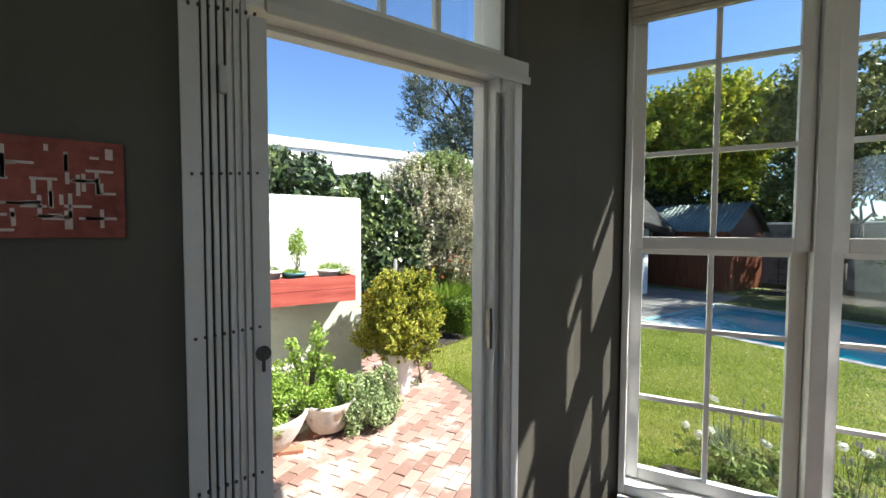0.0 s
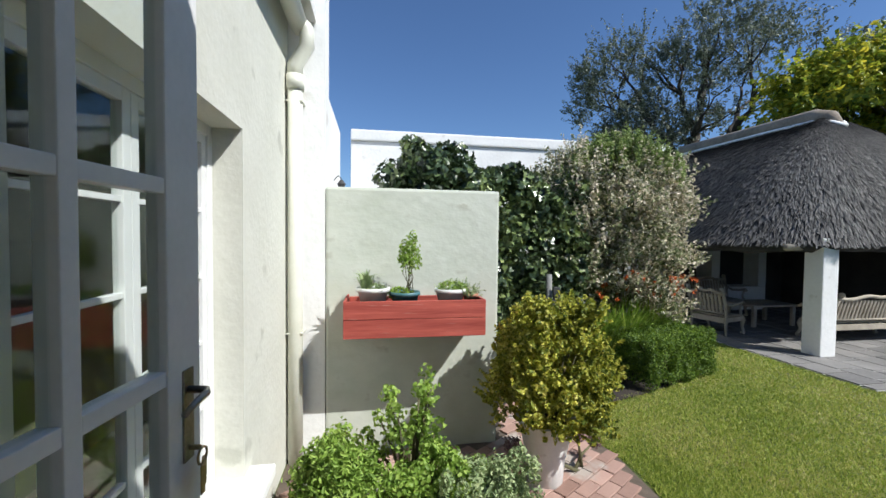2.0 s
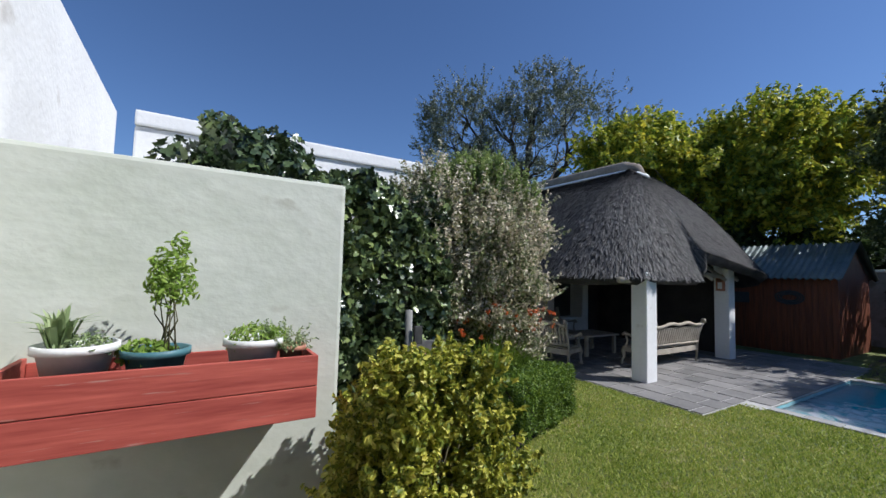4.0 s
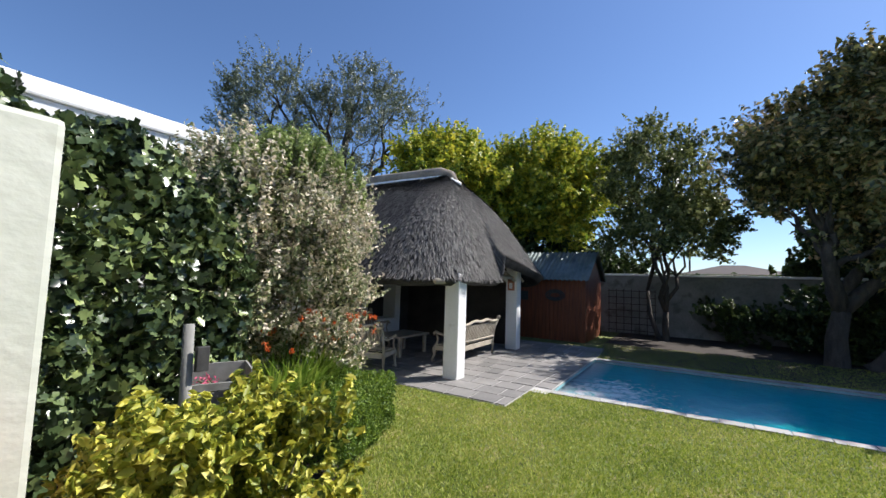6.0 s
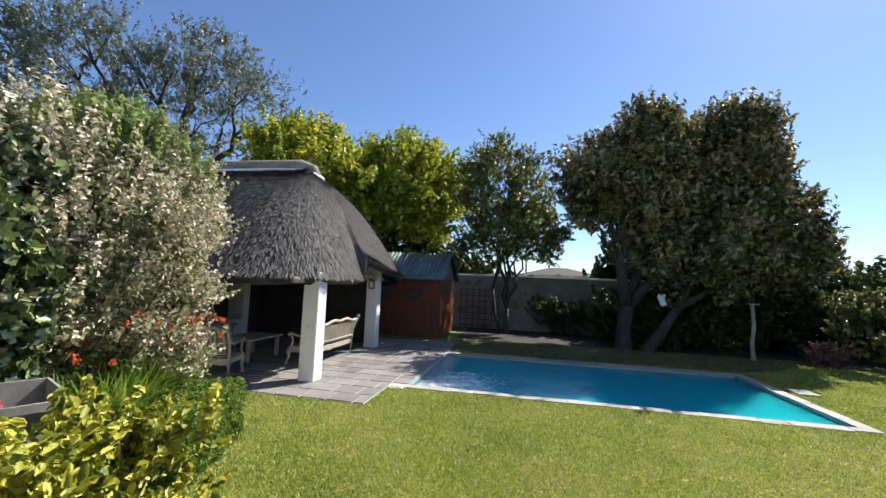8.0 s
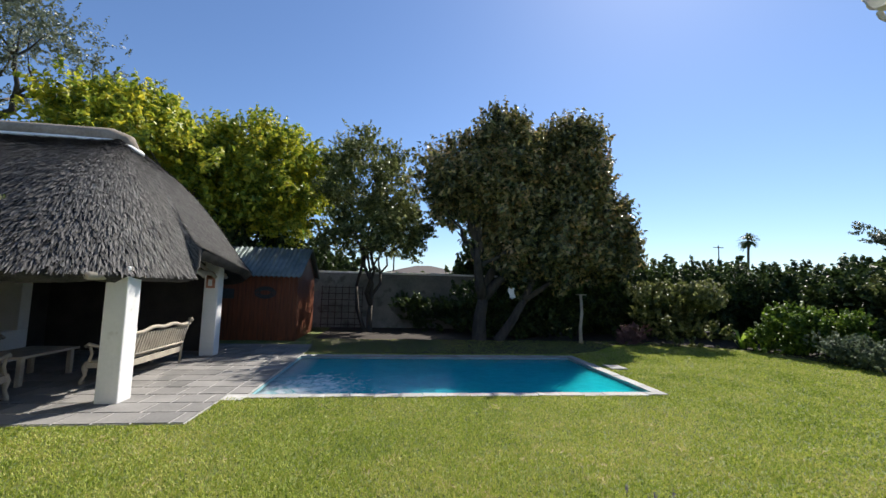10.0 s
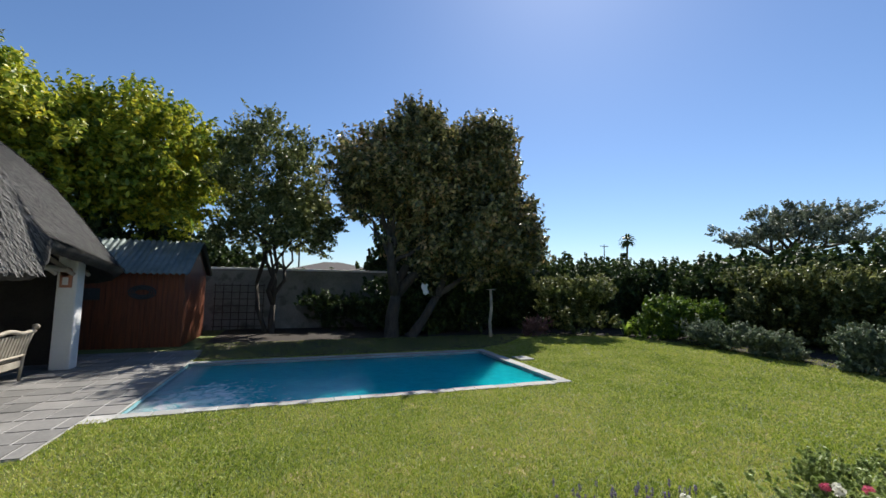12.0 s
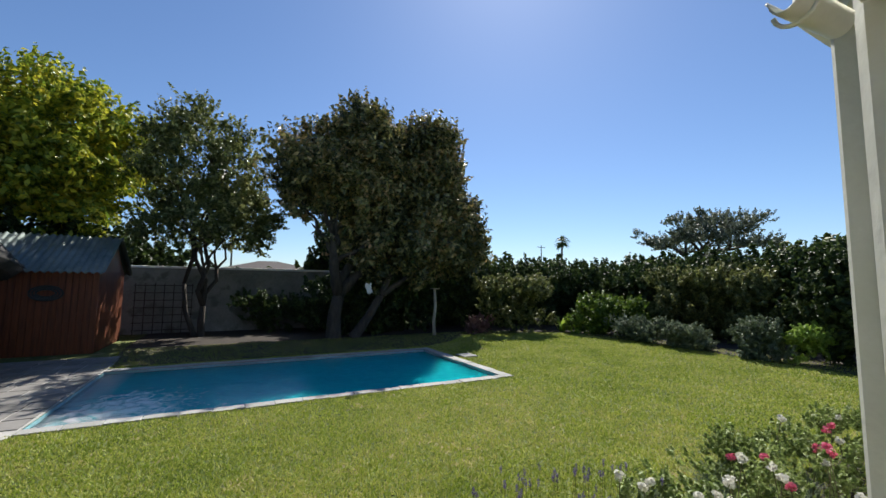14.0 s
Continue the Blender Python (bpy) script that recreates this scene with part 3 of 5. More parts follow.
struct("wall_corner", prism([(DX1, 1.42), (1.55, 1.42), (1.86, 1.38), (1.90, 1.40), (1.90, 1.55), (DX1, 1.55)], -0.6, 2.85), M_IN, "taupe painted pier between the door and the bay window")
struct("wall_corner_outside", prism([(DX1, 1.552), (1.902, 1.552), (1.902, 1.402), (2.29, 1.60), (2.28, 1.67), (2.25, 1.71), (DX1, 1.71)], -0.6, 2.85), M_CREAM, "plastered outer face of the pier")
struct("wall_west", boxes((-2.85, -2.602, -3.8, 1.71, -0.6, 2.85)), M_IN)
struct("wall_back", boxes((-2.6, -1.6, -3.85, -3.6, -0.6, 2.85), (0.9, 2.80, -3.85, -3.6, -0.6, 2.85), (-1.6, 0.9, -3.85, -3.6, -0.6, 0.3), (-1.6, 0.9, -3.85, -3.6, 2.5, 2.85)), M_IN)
WD = Vector((0.5, -0.866, 0)).normalized()
W0 = Vector((1.86, 1.38, 0))
wang = math.degrees(math.atan2(WD.y, WD.x))
struct("bay_pier", prism([(2.61, 0.062), (2.622, -0.05), (2.80, -0.05), (2.80, 0.12), (2.775, 0.155)], -0.6, 2.85), M_CREAM, "plastered corner pier of the bay")
struct("wall_bay_front", boxes((2.61, 2.80, -3.6, -1.66, -0.6, 2.85), (2.61, 2.80, -1.66, -0.055, -0.6, 0.10), (2.61, 2.80, -1.66, -0.055, 2.70, 2.85)), M_CREAM, "plastered front wall of the bay")
bmw = boxes((0.0, 1.50, -0.0, 0.18, -0.6, 0.10), (0.0, 1.50, -0.0, 0.18, 2.70, 2.85))
bmesh.ops.transform(bmw, matrix=pose(W0.x, W0.y, 0, 0, 0, wang), verts=bmw.verts)
struct("wall_bay_side", bmw, M_CREAM, "plastered wall under and over the bay window")


def sash(parent, x0, x1, z0, z1, cols, rows, y, stile=0.05, bar=0.022):
    s = part("sash", boxes((x0, x0 + stile, y, y + 0.04, z0, z1), (x1 - stile, x1, y, y + 0.04, z0, z1), (x0 + stile, x1 - stile, y, y + 0.04, z0, z0 + stile * 1.1), (x0 + stile, x1 - stile, y, y + 0.04, z1 - stile, z1), bevel=0.004), M_WHITE, parent)
    gx0, gx1, gz0, gz1 = x0 + stile, x1 - stile, z0 + stile * 1.1, z1 - stile
    rowsb = [(gx0 + (gx1 - gx0) * i / cols - bar / 2, gx0 + (gx1 - gx0) * i / cols + bar / 2, y + 0.004, y + 0.036, gz0, gz1) for i in range(1, cols)]
    zs = [gz0 + (gz1 - gz0) * j / rows for j in range(rows + 1)]
    xs = [gx0 + (gx1 - gx0) * i / cols for i in range(cols + 1)]
    for j in range(1, rows):
        for i in range(cols):
            rowsb.append((xs[i] + (bar / 2 if i else 0), xs[i + 1] - (bar / 2 if i < cols - 1 else 0), y + 0.006, y + 0.034, zs[j] - bar / 2, zs[j] + bar / 2))
    part("glazing_bars", boxes(*rowsb, bevel=0.003), M_WHITE, s)
    for j in range(rows):
        for i in range(cols):
            g = part("pane", boxes((xs[i], xs[i + 1], y + 0.018, y + 0.022, zs[j], zs[j + 1])), M_GLASS, s)
            g.visible_shadow = False
    return s


def bay_window(name, at, rz, w, doors):
    t = thing(name, "white painted timber sash window with small panes", "window", at, rz, kind="structure")
    edges = [(0.0, 0.03)] + [(doors[k][1] + 0.001, doors[k + 1][0] - 0.001) for k in range(len(doors) - 1)] + [(w - 0.03, w)]
    rows = [(a, b, -0.03, 0.09, 0.10, 2.70) for a, b in edges]
    for a, b in doors:
        rows += [(a, b, -0.03, 0.09, 2.648, 2.70), (a, b, -0.03, 0.09, 0.10, 0.152)]
    part("window_frame", boxes(*rows, bevel=0.005), M_WHITE, t)
    part("window_sill", boxes((0.0, w, -0.14, -0.041, 0.07, 0.102), bevel=0.006), M_WHITE, t)
    for a, b in doors:
        sash(t, a + 0.002, b - 0.002, 0.155, 1.365, 2, 3, 0.045, 0.055)
        sash(t, a + 0.002, b - 0.002, 1.335, 2.645, 2, 3, 0.0, 0.055)
    return t


win = bay_window("window_1", (W0.x, W0.y, 0), wang, 1.50, [(0.03, 0.72), (0.78, 1.47)])
# This window is unseen, added to let daylight into the room.
bay_window("unseen_window", (2.64, -0.055, 0), -90, 1.6, [(0.03, 0.77), (0.83, 1.57)])

blind = thing("roll_up_blind", "pale slatted wooden blind rolled up over the window", "blind", (W0.x, W0.y, 2.42), wang)
for i in range(10):
    b = box(bmesh.new(), 0.02, 1.46, -0.075 - 0.004 * (i % 2), -0.045, i * 0.024 - 0.02, i * 0.024 + 0.001, 0.003)
    part("slat", b, M_BLIND, blind)

# Fill lamp added in an unseen, added back-wall opening to brighten the room.
for nm, eye_, to_, w_, h_, e_ in (("back_fill_light", (-0.35, -3.70, 1.4), (-0.35, 0, 1.0), 2.4, 2.1, 6),):
    al = new(nm, bpy.data.lights.new(nm, "AREA"))
    al.data.shape, al.data.size, al.data.size_y, al.data.energy, al.data.color = "RECTANGLE", w_, h_, e_, (0.9, 0.95, 1.0)
    al.matrix_world = look(eye_, to_)

# door frame, transom, gate, leaf
door = thing("door_1", "white painted garden doorway with a row of panes over it, its door open outwards", "door", (0, 0, 0), kind="structure")
FX0, FX1 = DX0 + 0.05, DX1 - 0.022
part("door_frame", boxes((DX0, FX0, 1.50, 1.69, 0, DZ), (FX1, DX1, 1.50, 1.69, 0, DZ), (FX0, FX1, 1.50, 1.69, 2.08, 2.18), (FX0, FX1, 1.50, 1.69, 2.68, DZ),
     (FX1 + 0.0065, DX1 + 0.024, 1.415, 1.498, 0, 2.1), bevel=0.005), M_WHITE, door)
part("door_stop", boxes((FX1 - 0.018, FX1, 1.59, 1.625, 0.03, 2.08), (FX0, FX0 + 0.018, 1.59, 1.625, 0.03, 2.08), (FX0 + 0.018, FX1 - 0.018, 1.59, 1.625, 2.062, 2.08), bevel=0.003), M_WHITE, door)
part("gate_channel", boxes((FX1 - 0.006, FX1 + 0.006, 1.425, 1.497, 0.03, 2.0), (FX1 - 0.03, FX1 - 0.007, 1.425, 1.433, 0.03, 2.0), (FX1 - 0.03, FX1 - 0.007, 1.489, 1.497, 0.03, 2.0), bevel=0.002), M_GATE, door)
TW = (FX1 - FX0) / 4
part("transom_bars", boxes(*[(FX0 + TW * k - 0.012, FX0 + TW * k + 0.012, 1.60, 1.64, 2.18, 2.68) for k in (1, 2, 3)], bevel=0.003), M_WHITE, door)
for k in range(4):
    part("transom_bar", boxes((FX0 + TW * k + 0.013, FX0 + TW * (k + 1) - 0.013, 1.606, 1.634, 2.45, 2.475), bevel=0.003), M_WHITE, door)
    for z0, z1 in ((2.18, 2.45), (2.475, 2.68)):
        g = part("pane", boxes((FX0 + TW * k + 0.012, FX0 + TW * (k + 1) - 0.012, 1.618, 1.622, z0, z1)), M_GLASS, door)
        g.visible_shadow = False
part("strike_plate", boxes((FX1 - 0.012, FX1 - 0.002, 1.54, 1.57, 0.90, 1.08), bevel=0.002), M_BRASS, door)
part("threshold", boxes((DX0, DX1, 1.41, 1.73, 0.003, 0.03), bevel=0.006), M_WHITE, door)

HX, HY = 0.222, 1.63
leaf = thing("garden_door", "white glazed garden door standing open, keys in its lock", "door", (HX, HY, 0.03), 83)
LW = 0.95
part("door_leaf", boxes((0, 0.11, 0, 0.045, 0, 2.03), (LW - 0.125, LW, 0, 0.045, 0, 2.03), (0.11, LW - 0.125, 0, 0.045, 1.92, 2.03), (0.11, LW - 0.125, 0, 0.045, 0, 0.22), bevel=0.004), M_WHITE, leaf)
bars, cx, cz = [], [0.11 + (LW - 0.235) * i / 3 for i in range(4)], [0.22 + 1.70 * j / 4 for j in range(5)]
for i in (1, 2):
    bars.append((cx[i] - 0.018, cx[i] + 0.018, 0.001, 0.044, 0.22, 1.92))
for j in (1, 2, 3):
    for i in range(3):
        bars.append((cx[i] + (0.018 if i else 0), cx[i + 1] - (0.018 if i < 2 else 0), 0.003, 0.042, cz[j] - 0.017, cz[j] + 0.017))
part("glazing_bars", boxes(*bars, bevel=0.003), M_WHITE, leaf)
for i in range(3):
    for j in range(4):
        g = part("pane", boxes((cx[i], cx[i + 1], 0.019, 0.023, cz[j], cz[j + 1])), M_GLASS, leaf)
        g.visible_shadow = False
for sgn, yy in ((-1, -0.001), (1, 0.046)):
    h = part("handle", boxes((LW - 0.075, LW - 0.035, yy - 0.004, yy + 0.004, 0.85, 1.07), bevel=0.002), M_BRASS, leaf, "worn brass lever handle on its plate")
    b = bmesh.new()
    tube(b, [(LW - 0.055, yy, 1.02), (LW - 0.055, yy + sgn * 0.045, 1.02), (LW - 0.075, yy + sgn * 0.055, 1.02), (LW - 0.12, yy + sgn * 0.055, 1.015), (LW - 0.155, yy + sgn * 0.05, 1.0)], [0.010, 0.009, 0.009, 0.008, 0.007], 8)
    part("lever", b, M_BRASS, h, smooth=True)
b = bmesh.new()
tube(b, [(LW - 0.055, -0.003, 0.88), (LW - 0.055, -0.03, 0.88)], 0.006, 6)
tube(b, [(LW - 0.055 + 0.02 * math.cos(a), -0.034, 0.860 + 0.02 * math.sin(a)) for a in np.linspace(0, 6.2, 12)], 0.003, 5)
for k in range(5):
    box(b, LW - 0.080 + 0.011 * k, LW - 0.064 + 0.011 * k, -0.046 + 0.005 * k, -0.042 + 0.005 * k, 0.778 + 0.012 * (k % 3), 0.845, 0.001)
part("keys", b, M_KEY, leaf, "bunch of keys in the lock")

gate = thing("folding_security_gate", "white enamelled folding trellis gate pushed together at the door's side", "security gate", (0.01, 1.385, 0.0))
part("side_post", boxes((0.0, 0.045, 0.0, 0.03, 0.01, 2.05), bevel=0.003), M_GATE, gate)
part("lock_post", boxes((0.158, 0.202, -0.012, 0.03, 0.01, 1.99), bevel=0.003), M_GATE, gate)
for i in range(6):
    part("bar", boxes((0.049 + i * 0.018, 0.062 + i * 0.018, -0.004 - 0.006 * (i % 2), 0.02, 0.02, 2.03), bevel=0.003), M_GATE, gate)
for z, i in [(z, i) for z in (0.32, 0.73, 1.14, 1.56, 1.98) for i in range(8)]:
    b = bmesh.new()
    for x in (0.022 + i * 0.0215,):
        tube(b, [(x, -0.008, z + 0.002 * i), (x, -0.016, z + 0.002 * i)], 0.0042, 8)
    part("rivet", b, M_DARK, gate)
part("upper_knob", boxes((0.085, 0.105, -0.03, -0.008, 1.77, 1.84), bevel=0.006), M_GATE, gate)
b = bmesh.new()
tube(b, [(0.18, -0.013, 1.08), (0.18, -0.024, 1.08)], 0.02, 14)
box(b, 0.176, 0.184, -0.026, -0.013, 1.03, 1.08, 0.001)
part("gate_lock", b, M_DARK, gate)
part("top_track", boxes((0.203, DX1 + 0.02, 0.0, 0.03, 2.03, 2.10), (0.203, DX1 + 0.02, -0.012, 0.0, 2.01, 2.04), bevel=0.003), M_GATE, gate)

# picture indoors
pic = thing("canvas_print", "small red and white block print on stretched canvas on the wall", "picture", (-0.32, 1.392, 1.40))
part("canvas", boxes((-0.22, 0.215, -0.0, 0.024, 0.0, 0.22), bevel=0.002), M_CANVAS, pic)
bm = bmesh.new()
for k in range(95):
    x, z = rnd.uniform(-0.20, 0.19), rnd.choice((0.02, 0.045, 0.07, 0.10, 0.125, 0.155, 0.185)) + rnd.uniform(-0.006, 0.006)
    if rnd.random() < 0.5:
        box(bm, x, x + 0.007, -0.0015, 0.0, z, min(0.205, z + rnd.uniform(0.02, 0.06)))
    else:
        box(bm, x, min(0.2, x + rnd.uniform(0.015, 0.05)), -0.0015, 0.0, z, z + 0.006)
part("block_print", bm, M_CANVASW, pic, "pale printed marks", "stuff")

# steps outside the door
struct("door_step", boxes((0.06, 1.40, 1.72, 2.05, -0.5, -0.25), bevel=0.012), M_REDCLAY, "red clay step below the door")

# wing with its window, pipe and gable
struct("wall_wing", boxes((-0.2, 0.05, 1.72, 2.42, -0.6, 3.2), (-0.2, 0.05, 2.42, 3.87, -0.6, 0.04), (-0.2, 0.05, 2.42, 3.87, 2.0, 3.2), (-0.2, 0.05, 3.87, 5.05, -0.6, 3.2)), M_CREAM, "cream plastered wall of the wing")
struct("wall_gable", boxes((-3.5, 0.352, 5.05, 5.32, -0.6, 5.2), (-3.5, 0.395, 5.02, 5.35, 5.2, 5.32)), M_LIME, "white limewashed gable wall")
struct("wall_rear_wing", boxes((-3.5, 0.10, 5.32, 9.6, -0.6, 3.42)), M_LIME, "white limewashed wall behind the garden wall")
struct("roof_wing", boxes((-3.0, 0.28, 1.72, 5.04, 3.2, 3.3)), M_CEIL)
win2 = thing("window_2", "white painted window deep in the cream wall with a broad white sill", "window", (-0.135, 2.42, 0), 90, kind="structure")
part("window_frame", boxes((0.0, 0.06, -0.03, 0.03, 0.04, 2.0), (1.39, 1.45, -0.03, 0.03, 0.04, 2.0), (0.06, 1.39, -0.03, 0.03, 1.94, 2.0), (0.06, 1.39, -0.03, 0.03, 0.04, 0.10), bevel=0.004), M_WHITE, win2)
sash(win2, 0.062, 0.724, 0.10, 1.94, 2, 5, -0.02)
sash(win2, 0.726, 1.388, 0.10, 1.94, 2, 5, -0.02)
struct("window_sill", boxes((-0.102, 0.19, 2.34, 4.0, -0.03, 0.042), bevel=0.012), M_LIME, "white plastered window sill")
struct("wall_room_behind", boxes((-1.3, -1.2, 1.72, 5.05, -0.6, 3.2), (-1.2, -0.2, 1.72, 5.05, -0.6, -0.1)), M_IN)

pipe = thing("downpipe", "cream painted downpipe with a swan neck in the wall corner", "downpipe", (0.125, 4.96, 0))
b = bmesh.new()
tube(b, [(0, 0, GZ), (0, 0, 0.8), (0, 0, 2.66)], 0.06, 16)
part("pipe", b, M_PIPE, pipe, smooth=True)
b = bmesh.new()
tube(b, [(0, 0, 2.60), (0, 0, 2.72)], 0.072, 16)
tube(b, [(0, 0, 2.68), (0, 0, 2.80), (0.10, -0.05, 2.94), (0.10, -0.06, 3.06), (0.0, -0.06, 3.18), (0.0, -0.06, 3.3)], 0.062, 14)
part("swan_neck", b, M_PIPE, pipe, smooth=True)
for z in (2.5, 0.6):
    part("bracket", boxes((-0.066, 0.066, -0.045, 0.088, z, z + 0.012)), M_PIPE, pipe)


def gutter_mesh(length, r=0.065):
    bm = bmesh.new()
    prof = [(r * math.cos(a), r * math.sin(a)) for a in np.linspace(math.pi, 2 * math.pi, 10)]
    prof = [(-r - 0.002, 0.02)] + prof + [(r + 0.008, 0.012), (r + 0.002, 0.016)] + [((r - 0.006) * math.cos(a), (r - 0.006) * math.sin(a)) for a in np.linspace(2 * math.pi, math.pi, 10)]
    rows = [[bm.verts.new((x, y, z)) for x, z in prof] for y in (0, length)]
    n = len(prof)
    for k in range(n):
        bm.faces.new((rows[0][k], rows[0][(k + 1) % n], rows[1][(k + 1) % n], rows[1][k]))
    bm.faces.new(rows[0][::-1])
    bm.faces.new(rows[1])
    return bm


g1 = thing("roof_gutter", "cream painted half-round gutter under the eave of the wing", "gutter", (0.16, 1.75, 3.10))
part("gutter", gutter_mesh(3.2), M_PIPE, g1, smooth=True)
g2 = thing("porch_gutter", "cream half-round gutter with a bracket beside the bay", "gutter", (2.30, 1.712, 1.94), -5)
part("gutter", gutter_mesh(0.25, 0.034), M_PIPE, g2, smooth=True)
b = bmesh.new()
tube(b, [(0.05 * math.cos(a), 0.2, 0.05 * math.sin(a)) for a in np.linspace(math.pi * 1.02, math.pi * 1.95, 9)], 0.006, 6)
part("bracket", b, M_PIPE, g2)
struct("porch_eave", boxes((2.15, 2.25, 1.72, 1.96, 1.97, 2.12)), M_CREAM, "painted eave board")

# garden wall with planter
struct("garden_wall", boxes((0.354, 1.905, 5.05, 5.27, -0.6, 1.84), bevel=0.025), M_SAGE, "sage plastered garden wall")
struct("boundary_wall", boxes((0.30, 7.3, 9.6, 9.85, -0.6, 3.28), (0.30, 7.3, 9.55, 9.9, 3.28, 3.5), bevel=0.03), M_LIME, "white limewashed boundary wall with a thick coping")
struct("boundary_wall_north", boxes((7.3, 20, 12.4, 12.65, -0.6, 2.2), (7.05, 7.3, 9.6, 12.65, -0.6, 2.6)), M_LIME, "white limewashed boundary wall")
lamp = thing("wall_lantern", "small black iron lantern on the white wall", "lamp", (0.11, 8.3, 2.2))
b = bmesh.new()
tube(b, [(0, 0, 0.12), (0.07, 0, 0.2), (0.12, 0, 0.14)], 0.01, 6)
lathe(b, [(0.03, -0.10), (0.05, -0.06), (0.06, 0.05), (0.075, 0.06), (0.02, 0.13)], 8, at=(0.12, 0, 0))
part("lantern_body", b, M_DARK, lamp)

planter = thing("wall_planter_box", "weathered red painted wooden planter box fixed to the sage wall", "planter", (1.10, 4.84, 0.62))
part("front_board", boxes((-0.565, 0.565, -0.222, -0.200, 0.0, 0.145), bevel=0.004), M_RED, planter)
part("front_board", boxes((-0.565, 0.565, -0.222, -0.200, 0.149, 0.29), bevel=0.004), M_RED, planter)
for sx in (-0.565, 0.543):
    part("end_board", boxes((sx, sx + 0.022, -0.198, 0.205, 0.0, 0.29), bevel=0.004), M_RED, planter)
part("back_board", boxes((-0.541, 0.541, 0.185, 0.205, 0.0, 0.27), bevel=0.004), M_RED, planter)
part("base_board", boxes((-0.541, 0.541, -0.198, 0.183, 0.0, 0.02)), M_RED, planter)


def flower_pot(name, label, at, profile, mat, sides=28, wob=0.0, soil=None):
    t = thing(name, label, "flower pot", at)
    part("pot", lathe(bmesh.new(), profile, sides, wob), mat, t, smooth=True)
    if soil:
        part("potting_soil", lathe(bmesh.new(), [(soil[0], soil[1] - 0.02), (soil[0], soil[1]), (soil[0] * 0.5, soil[1] + 0.012)], 20), M_SOIL, t)
    return t


def pot_profile(rb, rt, h, th=0.012, rim=0.012):
    return [(rb, 0), (rt * 0.96, h * 0.82), (rt + rim, h * 0.83), (rt + rim, h), (rt, h), (rt - th, h * 0.8), (rb - th, 0.03)]


flower_pot("white_pot", "small white bowl pot in the red planter box", (0.76, 4.79, 0.815), pot_profile(0.085, 0.125, 0.185), M_POTWHITE, soil=(0.1, 0.145))
flower_pot("teal_pot", "dark teal plastic pot in the red planter box", (1.02, 4.78, 0.80), pot_profile(0.085, 0.115, 0.165), M_TEALPOT, soil=(0.1, 0.12))
flower_pot("white_pot", "small white pot with scuffs in the red planter box", (1.40, 4.79, 0.80), pot_profile(0.085, 0.12, 0.185), M_POTWHITE, soil=(0.1, 0.14))
box_soil = part("planter_fill", boxes((-0.541, 0.541, -0.198, 0.183, 0.022, 0.17)), M_SOIL, planter)


def tuft(name, label, at, n, length, radius, mat, width=0.012, lean=0.5, category="plant", rise=1.0):
    """A tuft of pointed blades springing from a small base."""
    t = thing(name, label, category, at)
    a = rng.uniform(0, 2 * np.pi, n)
    r = radius * np.sqrt(rng.uniform(0, 1, n))
    base = np.stack([r * np.cos(a), r * np.sin(a), np.zeros(n)], 1)
    out = a + rng.normal(0, 0.5, n)
    ln = length * rng.uniform(0.6, 1.15, n)
    le = lean * rng.uniform(0.2, 1.2, n)
    d = np.stack([np.cos(out), np.sin(out)], 1)
    side = np.stack([-d[:, 1], d[:, 0], np.zeros(n)], 1) * (width / 2)
    v = np.empty((n, 5, 3))
    mid = base + np.concatenate([d * (ln * le * 0.35)[:, None], (ln * 0.62 * rise)[:, None]], 1)
    tip = base + np.concatenate([d * (ln * le)[:, None], (ln * (1.0 - 0.45 * le) * rise)[:, None]], 1)
    v[:, 0], v[:, 1], v[:, 2], v[:, 3], v[:, 4] = base - side, base + side, mid + side, mid - side, tip
    b0 = np.arange(n)[:, None] * 5
    f = np.concatenate([b0 + [0, 1, 2], b0 + [0, 2, 3], b0 + [3, 2, 4]], 1).reshape(-1, 3)
    part("leaves", fast_mesh("leaves", v.reshape(-1, 3), f, mat), mat, t)
    return t


tuft("spiky_succulent", "grey-green spiky succulent in a white pot", (0.70, 4.80, 0.96), 46, 0.20, 0.02, L_HERB, 0.02, 0.7)
shrub("small_herb", "low green herb spilling over a white pot", (0.79, 4.79, 0.955), [(0.0, 0, 0.02, 0.09, 0.09, 0.05)], L_HERB, 0.02, 500, "plant", stems=2, stem=0.003)
shrub("tall_herb", "tall thin leafy herb in the teal pot", (1.06, 4.79, 0.91), [(-0.02, 0, 0.42, 0.07, 0.07, 0.07), (0.03, 0.01, 0.36, 0.07, 0.07, 0.08), (0.0, 0.0, 0.30, 0.09, 0.08, 0.08), (0.02, 0, 0.49, 0.04, 0.04, 0.07), (-0.05, 0, 0.36, 0.05, 0.05, 0.08)], L_LIME, 0.035, 520, "plant", 0.35, 0.9, 0.2, 9, stem=0.004)
shrub("low_succulent", "lime green leafy plant at the foot of the tall herb", (0.98, 4.78, 0.90), [(0, 0, 0.04, 0.09, 0.08, 0.06)], L_LIME, 0.035, 260, "plant", stems=2, stem=0.003)
shrub("small_herb", "fine green and dry brown herb in a white pot", (1.40, 4.79, 0.935), [(0, 0, 0.04, 0.11, 0.1, 0.07), (0.09, 0, 0.04, 0.06, 0.06, 0.06)], L_LIME, 0.022, 1100, "plant", 0.3, stems=4, stem=0.003)

